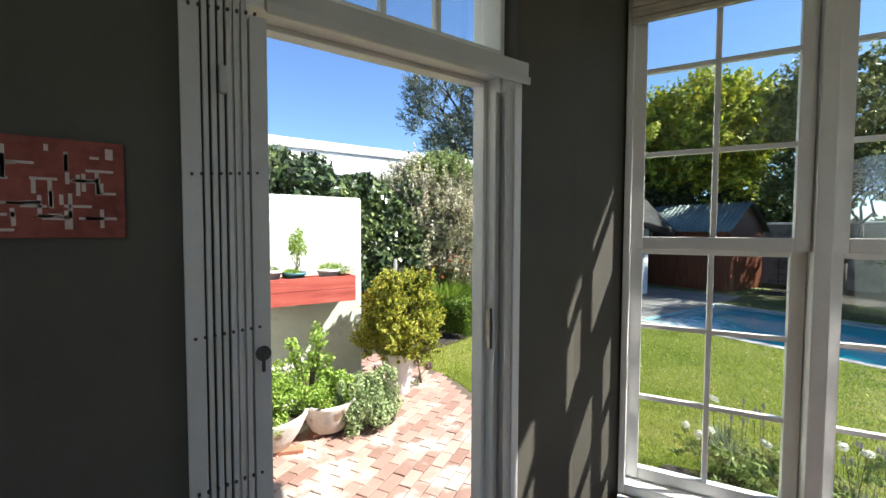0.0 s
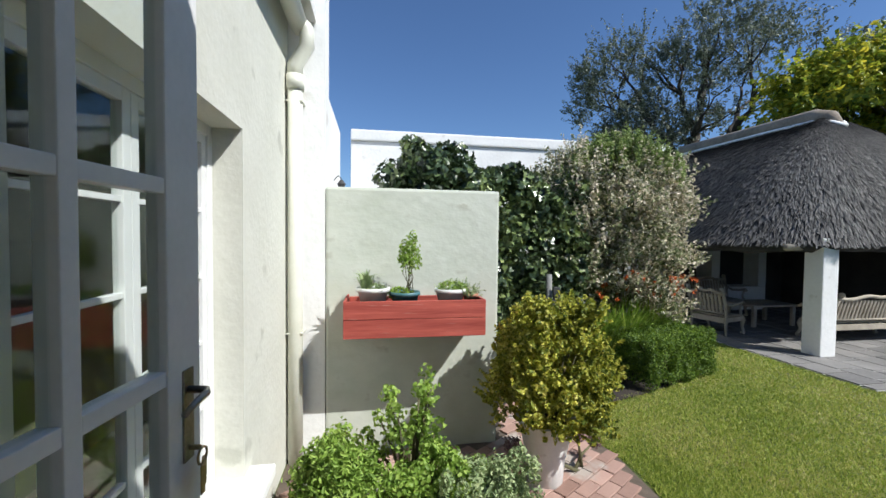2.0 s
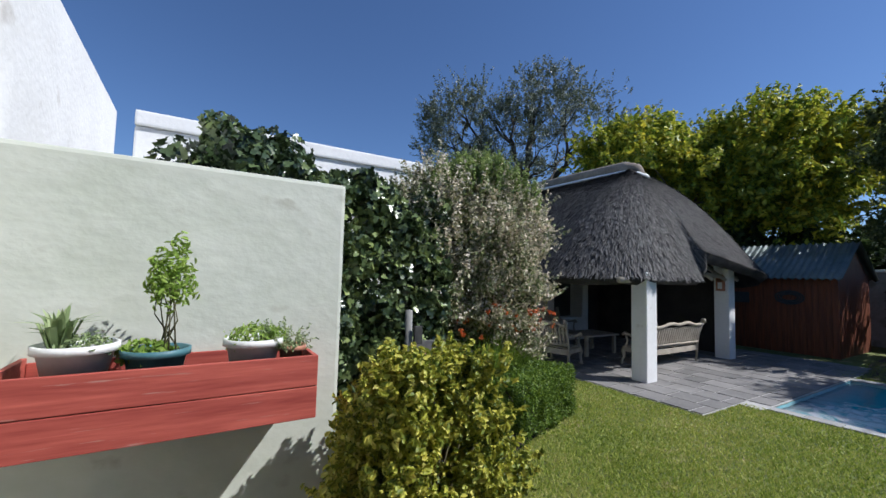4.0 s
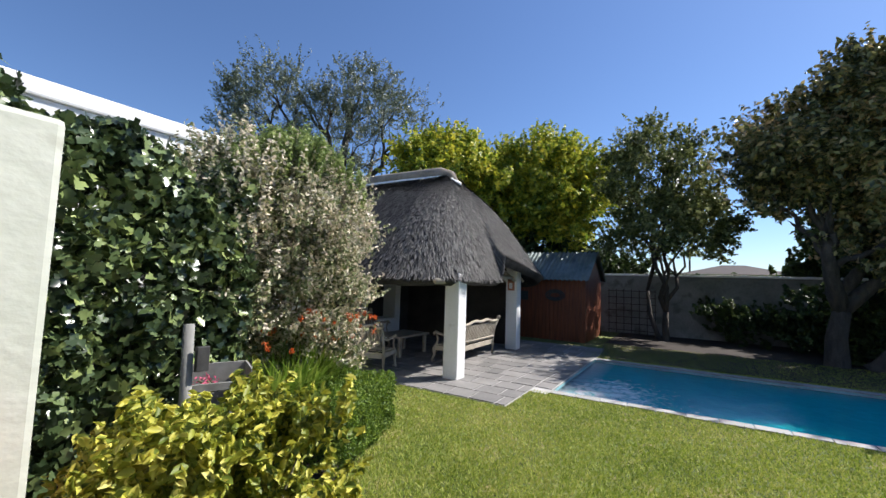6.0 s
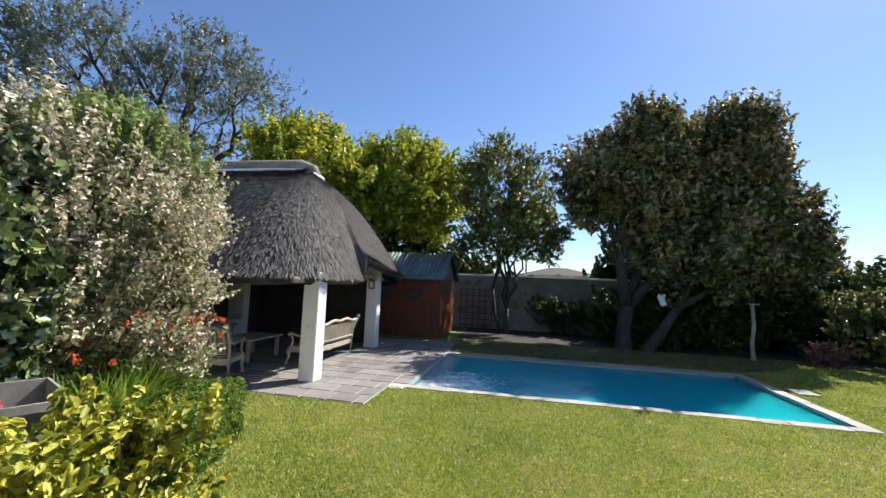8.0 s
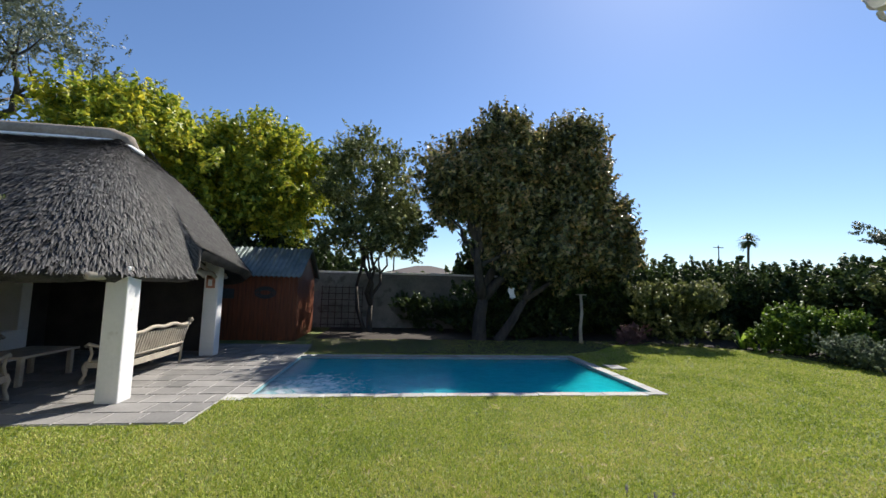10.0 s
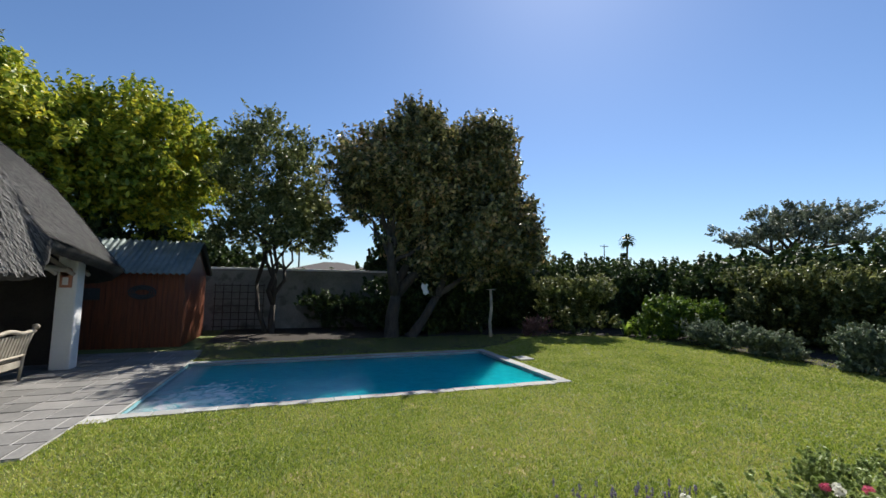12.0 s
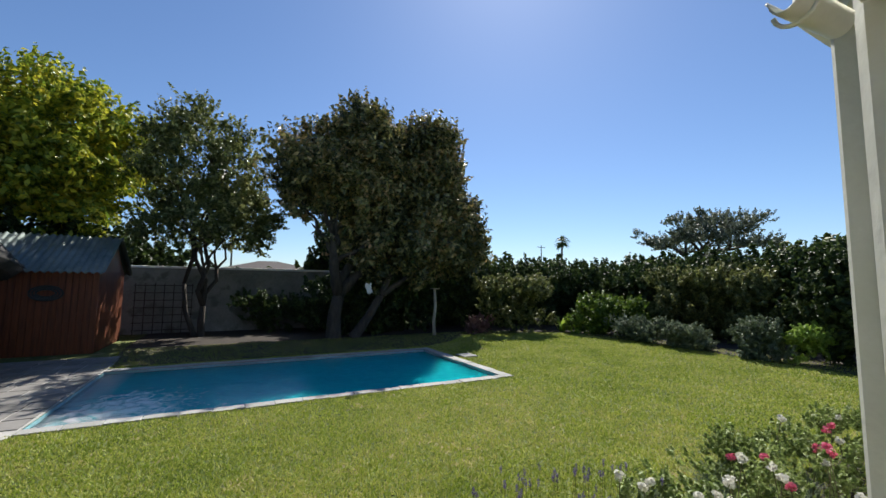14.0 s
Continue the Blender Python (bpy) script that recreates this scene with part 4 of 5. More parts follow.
flower_pot("small_clay_pot", "small red clay pot wedged in the end of the planter box", (1.575, 4.80, 0.79), pot_profile(0.04, 0.058, 0.15), M_REDCLAY, 18, soil=(0.045, 0.12))
shrub("dry_herb", "dry brown and green herb spilling over the planter's end", (1.53, 4.77, 0.93), sub_clumps((0, 0, 0.03), (0.09, 0.1, 0.05), 14, 0.035, 1, -1), L_HERB, 0.018, 900, "plant", 0.3, stems=8, stem=0.003, twig=0.08, up=0.6)

# ---- pots on the brick path ----
flower_pot("white_urn", "tall tapered white urn with a clipped golden shrub", (2.10, 4.40, GZ), [(0.12, 0), (0.135, 0.02), (0.15, 0.2), (0.20, 0.44), (0.225, 0.5), (0.235, 0.52), (0.215, 0.52), (0.19, 0.46), (0.12, 0.1)], M_POTWHITE, soil=(0.19, 0.45))
flower_pot("wide_bowl_pot", "wide old white clay bowl with a lime green shrub", (0.60, 3.86, GZ + 0.055), [(0.17, 0), (0.24, 0.1), (0.285, 0.2), (0.31, 0.26), (0.315, 0.285), (0.28, 0.285), (0.26, 0.22), (0.15, 0.04)], M_TERRA, wob=0.02, soil=(0.26, 0.2))
flower_pot("round_clay_pot", "round pale clay pot on red bricks with a green leafy plant", (1.13, 3.92, GZ + 0.06), [(0.16, 0), (0.21, 0.1), (0.25, 0.24), (0.265, 0.28), (0.24, 0.28), (0.21, 0.2), (0.13, 0.03)], M_TERRA, wob=0.01, soil=(0.19, 0.2))
flower_pot("black_pot", "small black plastic pot with a trailing plant", (1.66, 3.78, GZ), pot_profile(0.07, 0.10, 0.14), M_DARK, soil=(0.085, 0.11))
flower_pot("round_clay_pot", "pale clay pot overgrown by a grey-green herb", (1.42, 3.90, GZ), [(0.10, 0), (0.15, 0.14), (0.165, 0.2), (0.15, 0.2), (0.09, 0.03)], M_TERRA, soil=(0.13, 0.16))
for i, (bx, by, br) in enumerate(((0.45, 3.78, 10), (0.74, 3.72, -20), (0.62, 4.02, 60), (1.05, 3.90, 15), (1.20, 3.92, -10))):
    s = thing("loose_brick", "loose red brick under a clay pot", "brick", (bx, by, GZ), br, group="bricks under the pots")
    part("brick", boxes((-0.11, 0.11, -0.05, 0.05, 0, 0.055), bevel=0.005), M_REDCLAY, s)

ball = [(0, 0, 0.47, 0.36, 0.36, 0.38)] * 2 + sub_clumps((0, 0, 0.47), (0.40, 0.40, 0.44), 130, 0.11, 0.9, -1) + [(0.40 * math.cos(a) * k, 0.40 * math.sin(a) * k, z, 0.09, 0.09, 0.09) for a, k, z in [(rnd.uniform(0, 6.28), rnd.uniform(0.7, 1.12), rnd.uniform(0.10, 0.42)) for _ in range(46)]] + [(rnd.uniform(-0.28, 0.28), rnd.uniform(-0.28, 0.28), rnd.uniform(0.80, 0.93), 0.04, 0.04, 0.06) for _ in range(24)]
shrub("golden_shrub", "clipped round golden variegated shrub in a white urn", (2.14, 4.42, GZ + 0.44), [(x, y, z, a, b, c) for x, y, z, a, b, c in ball], L_GOLD, 0.034, 42000, "shrub", 0.52, 0.8, 0.55, 26, stray=0.10, stem=0.01, twig=0.10, up=0.5)
shrub("lime_shrub", "bushy lime green shrub in the wide clay bowl", (0.58, 3.86, GZ + 0.26), sub_clumps((0, -0.02, 0.20), (0.26, 0.24, 0.26), 40, 0.08, 1, -1), L_LIME, 0.038, 5200, "plant", 0.4, stems=14, inner=0.3, stem=0.006)
shrub("leafy_plant", "green round-leaved plant in the clay pot", (1.13, 3.98, GZ + 0.27), sub_clumps((0.04, -0.04, 0.10), (0.30, 0.24, 0.16), 34, 0.07, 0.9, -1), L_LIME, 0.034, 3600, "plant", 0.7, stems=8, inner=0.4, stem=0.006)
shrub("grey_herb", "mounded grey-green herb beside the clay pots", (1.44, 3.86, GZ), sub_clumps((0, 0, 0.22), (0.30, 0.28, 0.21), 60, 0.07, 1.0, -1) + [(rnd.uniform(-0.3, 0.34), rnd.uniform(-0.2, 0.2), rnd.uniform(0.30, 0.50), 0.035, 0.035, 0.07) for _ in range(34)], L_HERB, 0.028, 11000, "plant", 0.6, stems=10, inner=0.4, stem=0.006)
shrub("trailing_plant", "small trailing plant in the black pot", (1.66, 3.78, GZ + 0.12), sub_clumps((0, 0, 0.06), (0.12, 0.12, 0.06), 8, 0.06, 0.8, -1), L_HERB, 0.028, 900, "plant", stems=4, stem=0.006)
jade = thing("jade_shrub", "branching succulent shrub with round leaves and thick stems", "plant", (1.02, 4.30, GZ))
b = bmesh.new()
tips = []
for i in range(16):
    a, h, r = rnd.uniform(0, 6.28), rnd.uniform(0.45, 1.0), rnd.uniform(0.1, 0.5)
    q = Vector((r * math.cos(a) * 1.1 - 0.02, r * math.sin(a) * 0.6, h - r * 0.4))
    tips.append(q)
    tube(b, [(0.03 * math.cos(a), 0.03 * math.sin(a), 0), q * 0.5 + Vector((0, 0, 0.06)), q], [0.018, 0.011, 0.006], 6)
part("stem_system", b, M_STEM, jade, smooth=True)
p, d = shell_points([(q.x * k, q.y * k, q.z * k + 0.02, 0.06, 0.06, 0.06) for q in tips for k in (1.0, 0.8, 0.65)], 1500, 0.2)
part("foliage", leaves("foliage", p, d, 0.04, L_LIME, 0.75), L_LIME, jade)
shrub("dry_flower_heads", "faded purple-brown flower heads beside the urn", (2.42, 4.5, GZ), [(0.0, 0, 0.3, 0.06, 0.06, 0.05), (0.22, 0.1, 0.18, 0.05, 0.05, 0.05), (-0.6, -0.15, 0.34, 0.06, 0.06, 0.06)], P_BROWN, 0.025, 500, "plant", stems=3)

# ---- beds, hedges, shrubs along the wall ----
struct("bed_soil", prism([(1.95, 5.3), (3.2, 5.6), (4.0, 5.85), (5.4, 6.4), (5.6, 7.2), (6.9, 8.3), (7.0, 9.55), (0.36, 9.55), (0.36, 5.3)], GZ - 0.1, GZ + 0.02), M_SOIL, "dark soil of the flower bed")
def hedge_clumps(x0, x1, y0, y1, h, n, s):
    out = []
    for _ in range(n):
        x, y, z = rnd.uniform(x0, x1), rnd.uniform(y0, y1), rnd.uniform(0.08, h)
        k = rnd.randrange(3)
        if k == 0:
            z = h
        elif k == 1:
            x = x0 if rnd.random() < 0.5 else x1
        else:
            y = y0 if rnd.random() < 0.5 else y1
        out.append((x, y, z, s, s, s))
    return out


shrub("box_hedge", "clipped green box hedge at the edge of the lawn", (4.72, 6.45, GZ), hedge_clumps(-0.72, 0.66, -0.34, 0.40, 0.61, 420, 0.085), L_BOX, 0.024, 46000, "hedge", 0.65, 0.8, 0.3, 16, stray=0.03).rotation_euler.z = radians(21)
ivy_cl = sub_clumps((1.55, 6.85, 1.98 - GZ), (0.64, 0.64, 0.62), 110, 0.19, 0.9, -0.5)
for _ in range(90):
    a, z = rnd.uniform(0, 6.28), rnd.uniform(0.2, 2.35)
    ivy_cl.append((1.55 + 0.62 * math.cos(a), 6.85 + 0.6 * math.sin(a), z, 0.2, 0.2, 0.24))
for _ in range(330):
    x = rnd.uniform(2.1, 3.65)
    top = 2.88 - 0.42 * (x - 2.1) + 0.12 * math.sin(x * 5)
    on_top = rnd.random() < 0.25
    z = top if on_top else rnd.uniform(0.15, top)
    y = rnd.uniform(6.8, 7.5) if on_top else 6.75 + rnd.uniform(-0.12, 0.12) + 0.10 * (x - 2.1)
    if rnd.random() < 0.15:
        x, y = 3.65, rnd.uniform(6.9, 7.6)
    ivy_cl.append((x, y, z, 0.19, 0.18, 0.2))
shrub("ivy_hedge", "thick mound of large-leaved dark glossy ivy", (0, 0, GZ), ivy_cl, L_IVY, 0.088, 40000, "ivy", 1.0, 0.65, 0.6, 0, 0.6, 0.10, stray=0.05, shape="ivy")
shrub("variegated_shrub", "large loose shrub with pale variegated leaves and fresh green shoots", (4.65, 7.55, GZ), sub_clumps((0, 0, 1.8), (1.2, 0.95, 1.62), 300, 0.17, 0.9, -1) + sub_clumps((-0.1, 0, 2.4), (1.25, 0.9, 0.80), 110, 0.16, 0.9, -1) + sub_clumps((-0.75, -0.15, 1.9), (0.75, 0.6, 1.2), 120, 0.16, 0.9, -1), L_VAR, 0.052, 105000, "shrub", 0.5, 0.7, 0.5, 30, twig=0.34, up=0.5)
p, d = shell_points([(rnd.uniform(-1.5, 0.9), rnd.uniform(-0.7, 0.6), 0, 0.05, 0.05, 0.26) for _ in range(170)], 22000, 0.1)
p[:, 2] += 3.42 - 0.9 * (p[:, 0] / 1.2) ** 2 - 0.4 * (p[:, 1]) ** 2
shoots = thing("fresh_shoots", "upright fresh green shoots on top of the variegated shrub", "shrub", (4.65, 7.55, GZ))
part("foliage", leaves("foliage", p, d, 0.06, L_VART, 0.4), L_VART, shoots)
for i, (x, y) in enumerate(((3.75, 6.6), (4.05, 6.8), (4.4, 6.95), (4.75, 7.0), (4.4, 6.8), (5.0, 7.1))):
    tuft("day_lily", "clump of arching green lily leaves", (x, y, GZ), 200, 1.12, 0.16, L_LILY, 0.026, 0.5, "lily", 0.95)
fl = thing("orange_flowers", "scattered orange lily flowers over the arching leaves", "flowers", (4.75, 6.95, GZ), kind="stuff")
cl = [(rnd.uniform(-0.8, 0.8), rnd.uniform(-0.4, 0.3), rnd.uniform(1.0, 1.42), 0.025, 0.025, 0.03) for _ in range(48)]
p, d = shell_points(cl, 620, 0.2)
part("petals", leaves("petals", p, d, 0.038, P_ORANGE, 0.45), P_ORANGE, fl)

# ---- patio and thatched shelter ----
struct("patio_base", boxes((7.075, 13.6, 5.516, 12.4, GZ - 0.008, GZ + 0.012), (8.1, 13.6, 5.206, 5.516, GZ - 0.008, GZ + 0.012)), M_GROUT, "pale mortar bed of the patio")
XR, YR = 9.8, 8.3
ARC = [math.pi / 16 * k for k in range(9)]
def thatch_surface(u, v):
    """u runs round the roof from back left over the front to back right (0..1), v from eave to ridge."""
    hw, he, ef = 2.95, 3.95, 1.62
    per = [(-hw, 3.9)] + [(-hw + 1.6 - 1.6 * math.cos(a), -ef + 1.6 - 1.6 * math.sin(a)) for a in ARC]
    per += [(-0.2, -ef), (-0.08, -ef)] + [(he - 1.6 + 1.6 * math.sin(a), -ef + 1.2 - 1.2 * math.cos(a)) for a in ARC] + [(he, 3.9)]
    ln = [0]
    for a, b in zip(per, per[1:]):
        ln.append(ln[-1] + math.dist(a, b))
    s = u * ln[-1]
    for i in range(len(per) - 1):
        if s <= ln[i + 1] + 1e-9:
            k = (s - ln[i]) / (ln[i + 1] - ln[i])
            ex, ey = per[i][0] + (per[i + 1][0] - per[i][0]) * k, per[i][1] + (per[i + 1][1] - per[i][1]) * k
            break
    ty = max(0.0, min(3.7, ey))
    tx = 0.0
    f = v
    x = ex + (tx - ex) * f
    y = ey + (ty - ey) * f
    z = 1.32 + 2.62 * f + 0.40 * math.sin(math.pi * f) ** 1.15
    if ey < -ef + 0.8 and ex > -0.16:
        z += 0.56 * max(0.0, 1 - (ex + 0.1) / 4.0) ** 0.9 * (1 - v) ** 5 * min(1.0, (ex + 0.2) / 0.1)
    return Vector((XR + x, YR + y, z))


nu, nv = 260, 34
tv, tf = [], []
for j in range(nv + 1):
    for i in range(nu + 1):
        q = thatch_surface(i / nu, j / nv)
        q.z += 0.025 * noise.noise(q * 2.2) + (0.03 * noise.noise(q * 7) if j == 0 else 0)
        tv.append(q)
for j in range(nv):
    for i in range(nu):
        a = j * (nu + 1) + i
        tf.append((a, a + 1, a + nu + 2, a + nu + 1))
shelter = thing("thatched_shelter", "open garden shelter with a grey thatched roof on white posts", "shelter", (0, 0, 0))
me = mesh_of("roof", tv, tf, M_THATCH, True)
roof = part("roof", me, M_THATCH, shelter, "weathered grey thatch")
sm = roof.modifiers.new("thick", "SOLIDIFY")
sm.thickness, sm.offset = 0.20, -1.0
# straw tufts over the thatch
ns = 80000
us, vs_ = rng.uniform(0.0, 1, ns), rng.uniform(0.0, 0.97, ns)
grid = np.array([[tuple(thatch_surface(i / 240, j / 20)) for i in range(241)] for j in range(21)])
def sample(u, v):
    a, b = u * 240, np.clip(v, 0, 1) * 20
    i, j = np.minimum(a.astype(int), 239), np.minimum(b.astype(int), 19)
    fa, fb = (a - i)[:, None], (b - j)[:, None]
    return (grid[j, i] * (1 - fa) + grid[j, i + 1] * fa) * (1 - fb) + (grid[j + 1, i] * (1 - fa) + grid[j + 1, i + 1] * fa) * fb


top = sample(us, np.minimum(vs_ + 0.045, 1.0))
bot = sample(us, vs_)
sd = sample(np.minimum(us + 0.0015, 1), vs_) - bot
sd /= np.linalg.norm(sd, axis=1)[:, None] + 1e-9
dn = bot - top
dn /= np.linalg.norm(dn, axis=1)[:, None] + 1e-9
nrm = np.cross(dn, sd)
nrm *= np.sign(nrm[:, 2:3])
L = rng.uniform(0.08, 0.2, ns)[:, None]
W = rng.uniform(0.006, 0.014, ns)[:, None]
b1 = bot - dn * L * 0.6 + nrm * 0.002 
tipv = bot + dn * L * 0.4 + nrm * rng.uniform(0.015, 0.05, ns)[:, None] + sd * rng.normal(0, 0.02, ns)[:, None]
sv = np.stack([b1 - sd * W, b1 + sd * W, tipv + sd * W * 0.6, tipv - sd * W * 0.6], 1).reshape(-1, 3)
sf = (np.arange(ns)[:, None] * 4 + np.array([0, 1, 2, 3]))
part("loose_straw", fast_mesh("loose_straw", sv, sf, M_STRAW), M_STRAW, shelter, "loose straw ends on the thatch", "stuff")
b = bmesh.new()
tube(b, [(XR, YR - 0.30, 3.66), (XR, YR - 0.1, 3.86), (XR, YR + 0.2, 3.95), (XR, YR + 1.0, 3.97), (XR, YR + 2.4, 3.98), (XR, YR + 3.8, 4.0)], [0.06, 0.16, 0.19, 0.18, 0.18, 0.18], 12)
fillet = bmesh.new()
tube(fillet, [(XR - 0.19, YR + 3.8, 3.86), (XR - 0.20, YR + 1.0, 3.84), (XR - 0.20, YR + 0.1, 3.82), (XR - 0.14, YR - 0.22, 3.74), (XR, YR - 0.36, 3.66), (XR + 0.16, YR - 0.2, 3.76), (XR + 0.2, YR + 0.4, 3.84)], 0.055, 8)
part("ridge_fillet", fillet, M_LIME, shelter, "whitewashed cement roll under the ridge", smooth=True)
part("ridge_cap", b, M_RIDGE, shelter, "cement ridge capping", smooth=True)
part("post", boxes((7.89, 8.20, 6.80, 7.10, GZ + 0.012, 1.45), bevel=0.02), M_LIME, shelter, "square white plastered post")
part("post", boxes((11.78, 12.08, 7.18, 7.50, GZ + 0.012, 2.0), bevel=0.02), M_LIME, shelter, "square white plastered post")
# End gable and right side wall are added to keep light out.
part("back_gable", prism([(-2.9, 0), (2.9, 0), (0.25, 2.6), (-0.25, 2.6)], 0, 0.1), M_SHADEWALL, shelter, "end wall added to close the gable, shade in its dark colour").matrix_basis = pose(9.8, 12.2, 1.25, 90)
part("back_wall", boxes((6.9, 12.7, 11.3, 11.5, GZ + 0.012, 2.3), (12.45, 12.65, 7.7, 11.3, GZ + 0.012, 1.7)), M_SHADEWALL, shelter, "back and side wall in a colour darkened for shade")
part("fireplace", boxes((9.6, 11.3, 10.75, 11.28, GZ + 0.012, 0.15), (9.6, 9.85, 10.75, 11.28, 0.15, 1.7), (11.05, 11.3, 10.75, 11.28, 0.15, 1.7), (9.85, 11.05, 10.75, 11.28, 1.2, 1.7), bevel=0.02), M_LIME, shelter, "white plastered fireplace")
part("hearth_back", boxes((9.86, 11.04, 11.2, 11.27, 0.16, 1.19)), M_DARK, shelter)
b = bmesh.new()
for k in range(9):
    tube(b, [(7.5 + 0.6 * k, 7.2, 1.35), (9.0 + 0.2 * k, 8.8, 3.0)], 0.04, 7)
tube(b, [(7.4, 7.0, 1.30), (9.5, 7.1, 1.30)], 0.055, 8)
tube(b, [(9.9, 7.25, 1.5), (12.6, 7.38, 1.42)], 0.055, 8)
part("roof_poles", b, M_TEAK, shelter, smooth=True)
lan = thing("terracotta_plaque", "small arched terracotta plaque with a pale niche", "plaque", (11.776, 7.34, 1.10), 90)
b = prism([(-0.09, 0), (0.09, 0), (0.09, 0.05), (-0.09, 0.05)], 0.0, 0.30)
tube(b, [(0, 0.0, 0.30), (0, 0.05, 0.30)], 0.09, 16)
part("plaque", b, M_REDCLAY, lan)
part("niche", boxes((-0.045, 0.045, 0.051, 0.062, 0.05, 0.2), bevel=0.003), M_POTWHITE, lan)


def seat_piece(name, label, at, rz, width, group=""):
    """Weathered bench or armchair with slatted shaped back, scrolled arms and curved front legs; it faces +y."""
    t = thing(name, label, "bench" if width > 1 else "armchair", at, rz, group)
    w = width / 2
    n = int(width / 0.085)
    part("seat", boxes(*[(-w + 0.04, w - 0.04, y, y + 0.07, 0.38, 0.40) for y in np.arange(0.03, 0.5, 0.08)], bevel=0.004), M_TEAK, t)
    part("apron", boxes((-w, w, 0.0, 0.03, 0.25, 0.36), (-w, w, 0.52, 0.55, 0.28, 0.37), (-w, -w + 0.03, 0.03, 0.52, 0.28, 0.37), (w - 0.03, w, 0.03, 0.52, 0.28, 0.37), bevel=0.004), M_TEAK, t)
    lean = pose(0, 0.0, 0.40, 14, 0, 0)
    for k in range(n):
        b = bmesh.new()
        x = -w + 0.07 + (2 * w - 0.14) * (k + 0.5) / n
        box(b, x - 0.024, x + 0.024, -0.01, 0.01, 0.05, 0.43, 0.003, lean)
        part("back_slat", b, M_TEAK, t)
    b = bmesh.new()
    m = 18
    top = [(-w + 2 * w * k / m, 0.0, 0.44 + 0.06 * math.sin(math.pi * k / m) + 0.02 * math.cos(6 * math.pi * k / m)) for k in range(m + 1)]
    tube(b, top, 0.034, 8)
    tube(b, [(-w + 0.02, 0, 0.05), (w - 0.02, 0, 0.05)], 0.024, 8)
    bmesh.ops.transform(b, matrix=lean, verts=b.verts)
    part("back_rail", b, M_TEAK, t, smooth=True)
    for sx in (-w + 0.03, w - 0.03):
        b = bmesh.new()
        tube(b, [(sx, 0.02, 0.0), (sx, 0.0, 0.38), (sx, -0.03, 0.6), (sx, -0.13, 0.92)], [0.022, 0.028, 0.028, 0.03], 8)
        tube(b, [(sx - 0.02, -0.14, 0.92), (sx + 0.02, -0.14, 0.92)], 0.05, 12)
        part("back_leg", b, M_TEAK, t, smooth=True)
        b = bmesh.new()
        tube(b, [(sx, 0.56, 0.02), (sx, 0.60, 0.05), (sx, 0.54, 0.16), (sx, 0.55, 0.28), (sx, 0.52, 0.38)], [0.05, 0.03, 0.024, 0.05, 0.035], 8)
        part("front_leg", b, M_TEAK, t, smooth=True)
        b = bmesh.new()
        tube(b, [(sx, -0.05, 0.66), (sx, 0.15, 0.60), (sx, 0.36, 0.62), (sx, 0.52, 0.66), (sx, 0.57, 0.62)], [0.022, 0.026, 0.026, 0.032, 0.03], 8)
        tube(b, [(sx, 0.50, 0.38), (sx, 0.46, 0.5), (sx, 0.50, 0.63)], [0.026, 0.02, 0.026], 8)
        part("armrest", b, M_TEAK, t, smooth=True)
    return t


seat_piece("garden_bench", "weathered grey teak bench with a slatted curved back under the thatch", (9.95, 7.46, GZ + 0.016), 0, 1.95)
seat_piece("garden_armchair", "weathered grey teak armchair on the shaded patio", (7.45, 8.55, GZ + 0.016), -75, 0.74)
seat_piece("garden_bench", "grey teak bench against the shaded back wall", (9.2, 10.6, GZ + 0.016), 178, 1.5)
tb = thing("garden_table", "dark wooden table on the shaded patio", "table", (9.4, 9.2, GZ + 0.016))
part("tabletop", boxes((-0.6, 0.6, -0.4, 0.4, 0.44, 0.48), bevel=0.008), M_TEAK, tb)
for sx in (-0.5, 0.5):
    for sy in (-0.32, 0.32):
        part("leg", boxes((sx - 0.035, sx + 0.035, sy - 0.035, sy + 0.035, 0, 0.44), bevel=0.005), M_TEAK, tb)

# shed
SX, SY0, SY1 = 14.6, 6.0, 9.0
shed = thing("wooden_shed", "orange-stained board shed with a grey corrugated iron roof", "shed", (SX, SY0, GZ))
part("wall", boxes((0.03, 2.6, 0.03, SY1 - SY0 - 0.03, 0, 2.0)), M_SHED, shed)
for k in range(24):
    y = (SY1 - SY0) * k / 24
    part("board", boxes((0.0, 0.028, y + 0.003, y + (SY1 - SY0) / 24 - 0.003, 0.0, 2.0), bevel=0.003), M_SHED, shed)
for k in range(18):
    part("board", boxes((0.03 + k * 0.142, 0.166 + k * 0.142, 0.0, 0.028, 0.0, 2.0), bevel=0.003), M_SHED, shed)
n = 90
b = bmesh.new()
rows_ = []
for q, (x, z) in enumerate(((-0.25, 1.95), (1.3, 2.95), (2.85, 1.95))):
    rows_.append([b.verts.new((x, -0.15 + (SY1 - SY0 + 0.3) * k / n, z + 0.03 * math.cos(k * math.pi / 2))) for k in range(n + 1)])
for r0, r1 in zip(rows_, rows_[1:]):
    for k in range(n):
        b.faces.new((r0[k], r0[k + 1], r1[k + 1], r1[k]))
rf = part("roof", b, M_TIN, shed, "grey-green corrugated iron roof", smooth=True)
sm = rf.modifiers.new("thick", "SOLIDIFY")
sm.thickness = 0.008
gb = bmesh.new()
g0 = [gb.verts.new(q) for q in ((0.0, 0.01, 2.0), (2.6, 0.01, 2.0), (1.3, 0.01, 2.88))]
gb.faces.new(g0)
gg = bmesh.ops.extrude_face_region(gb, geom=gb.faces[:])
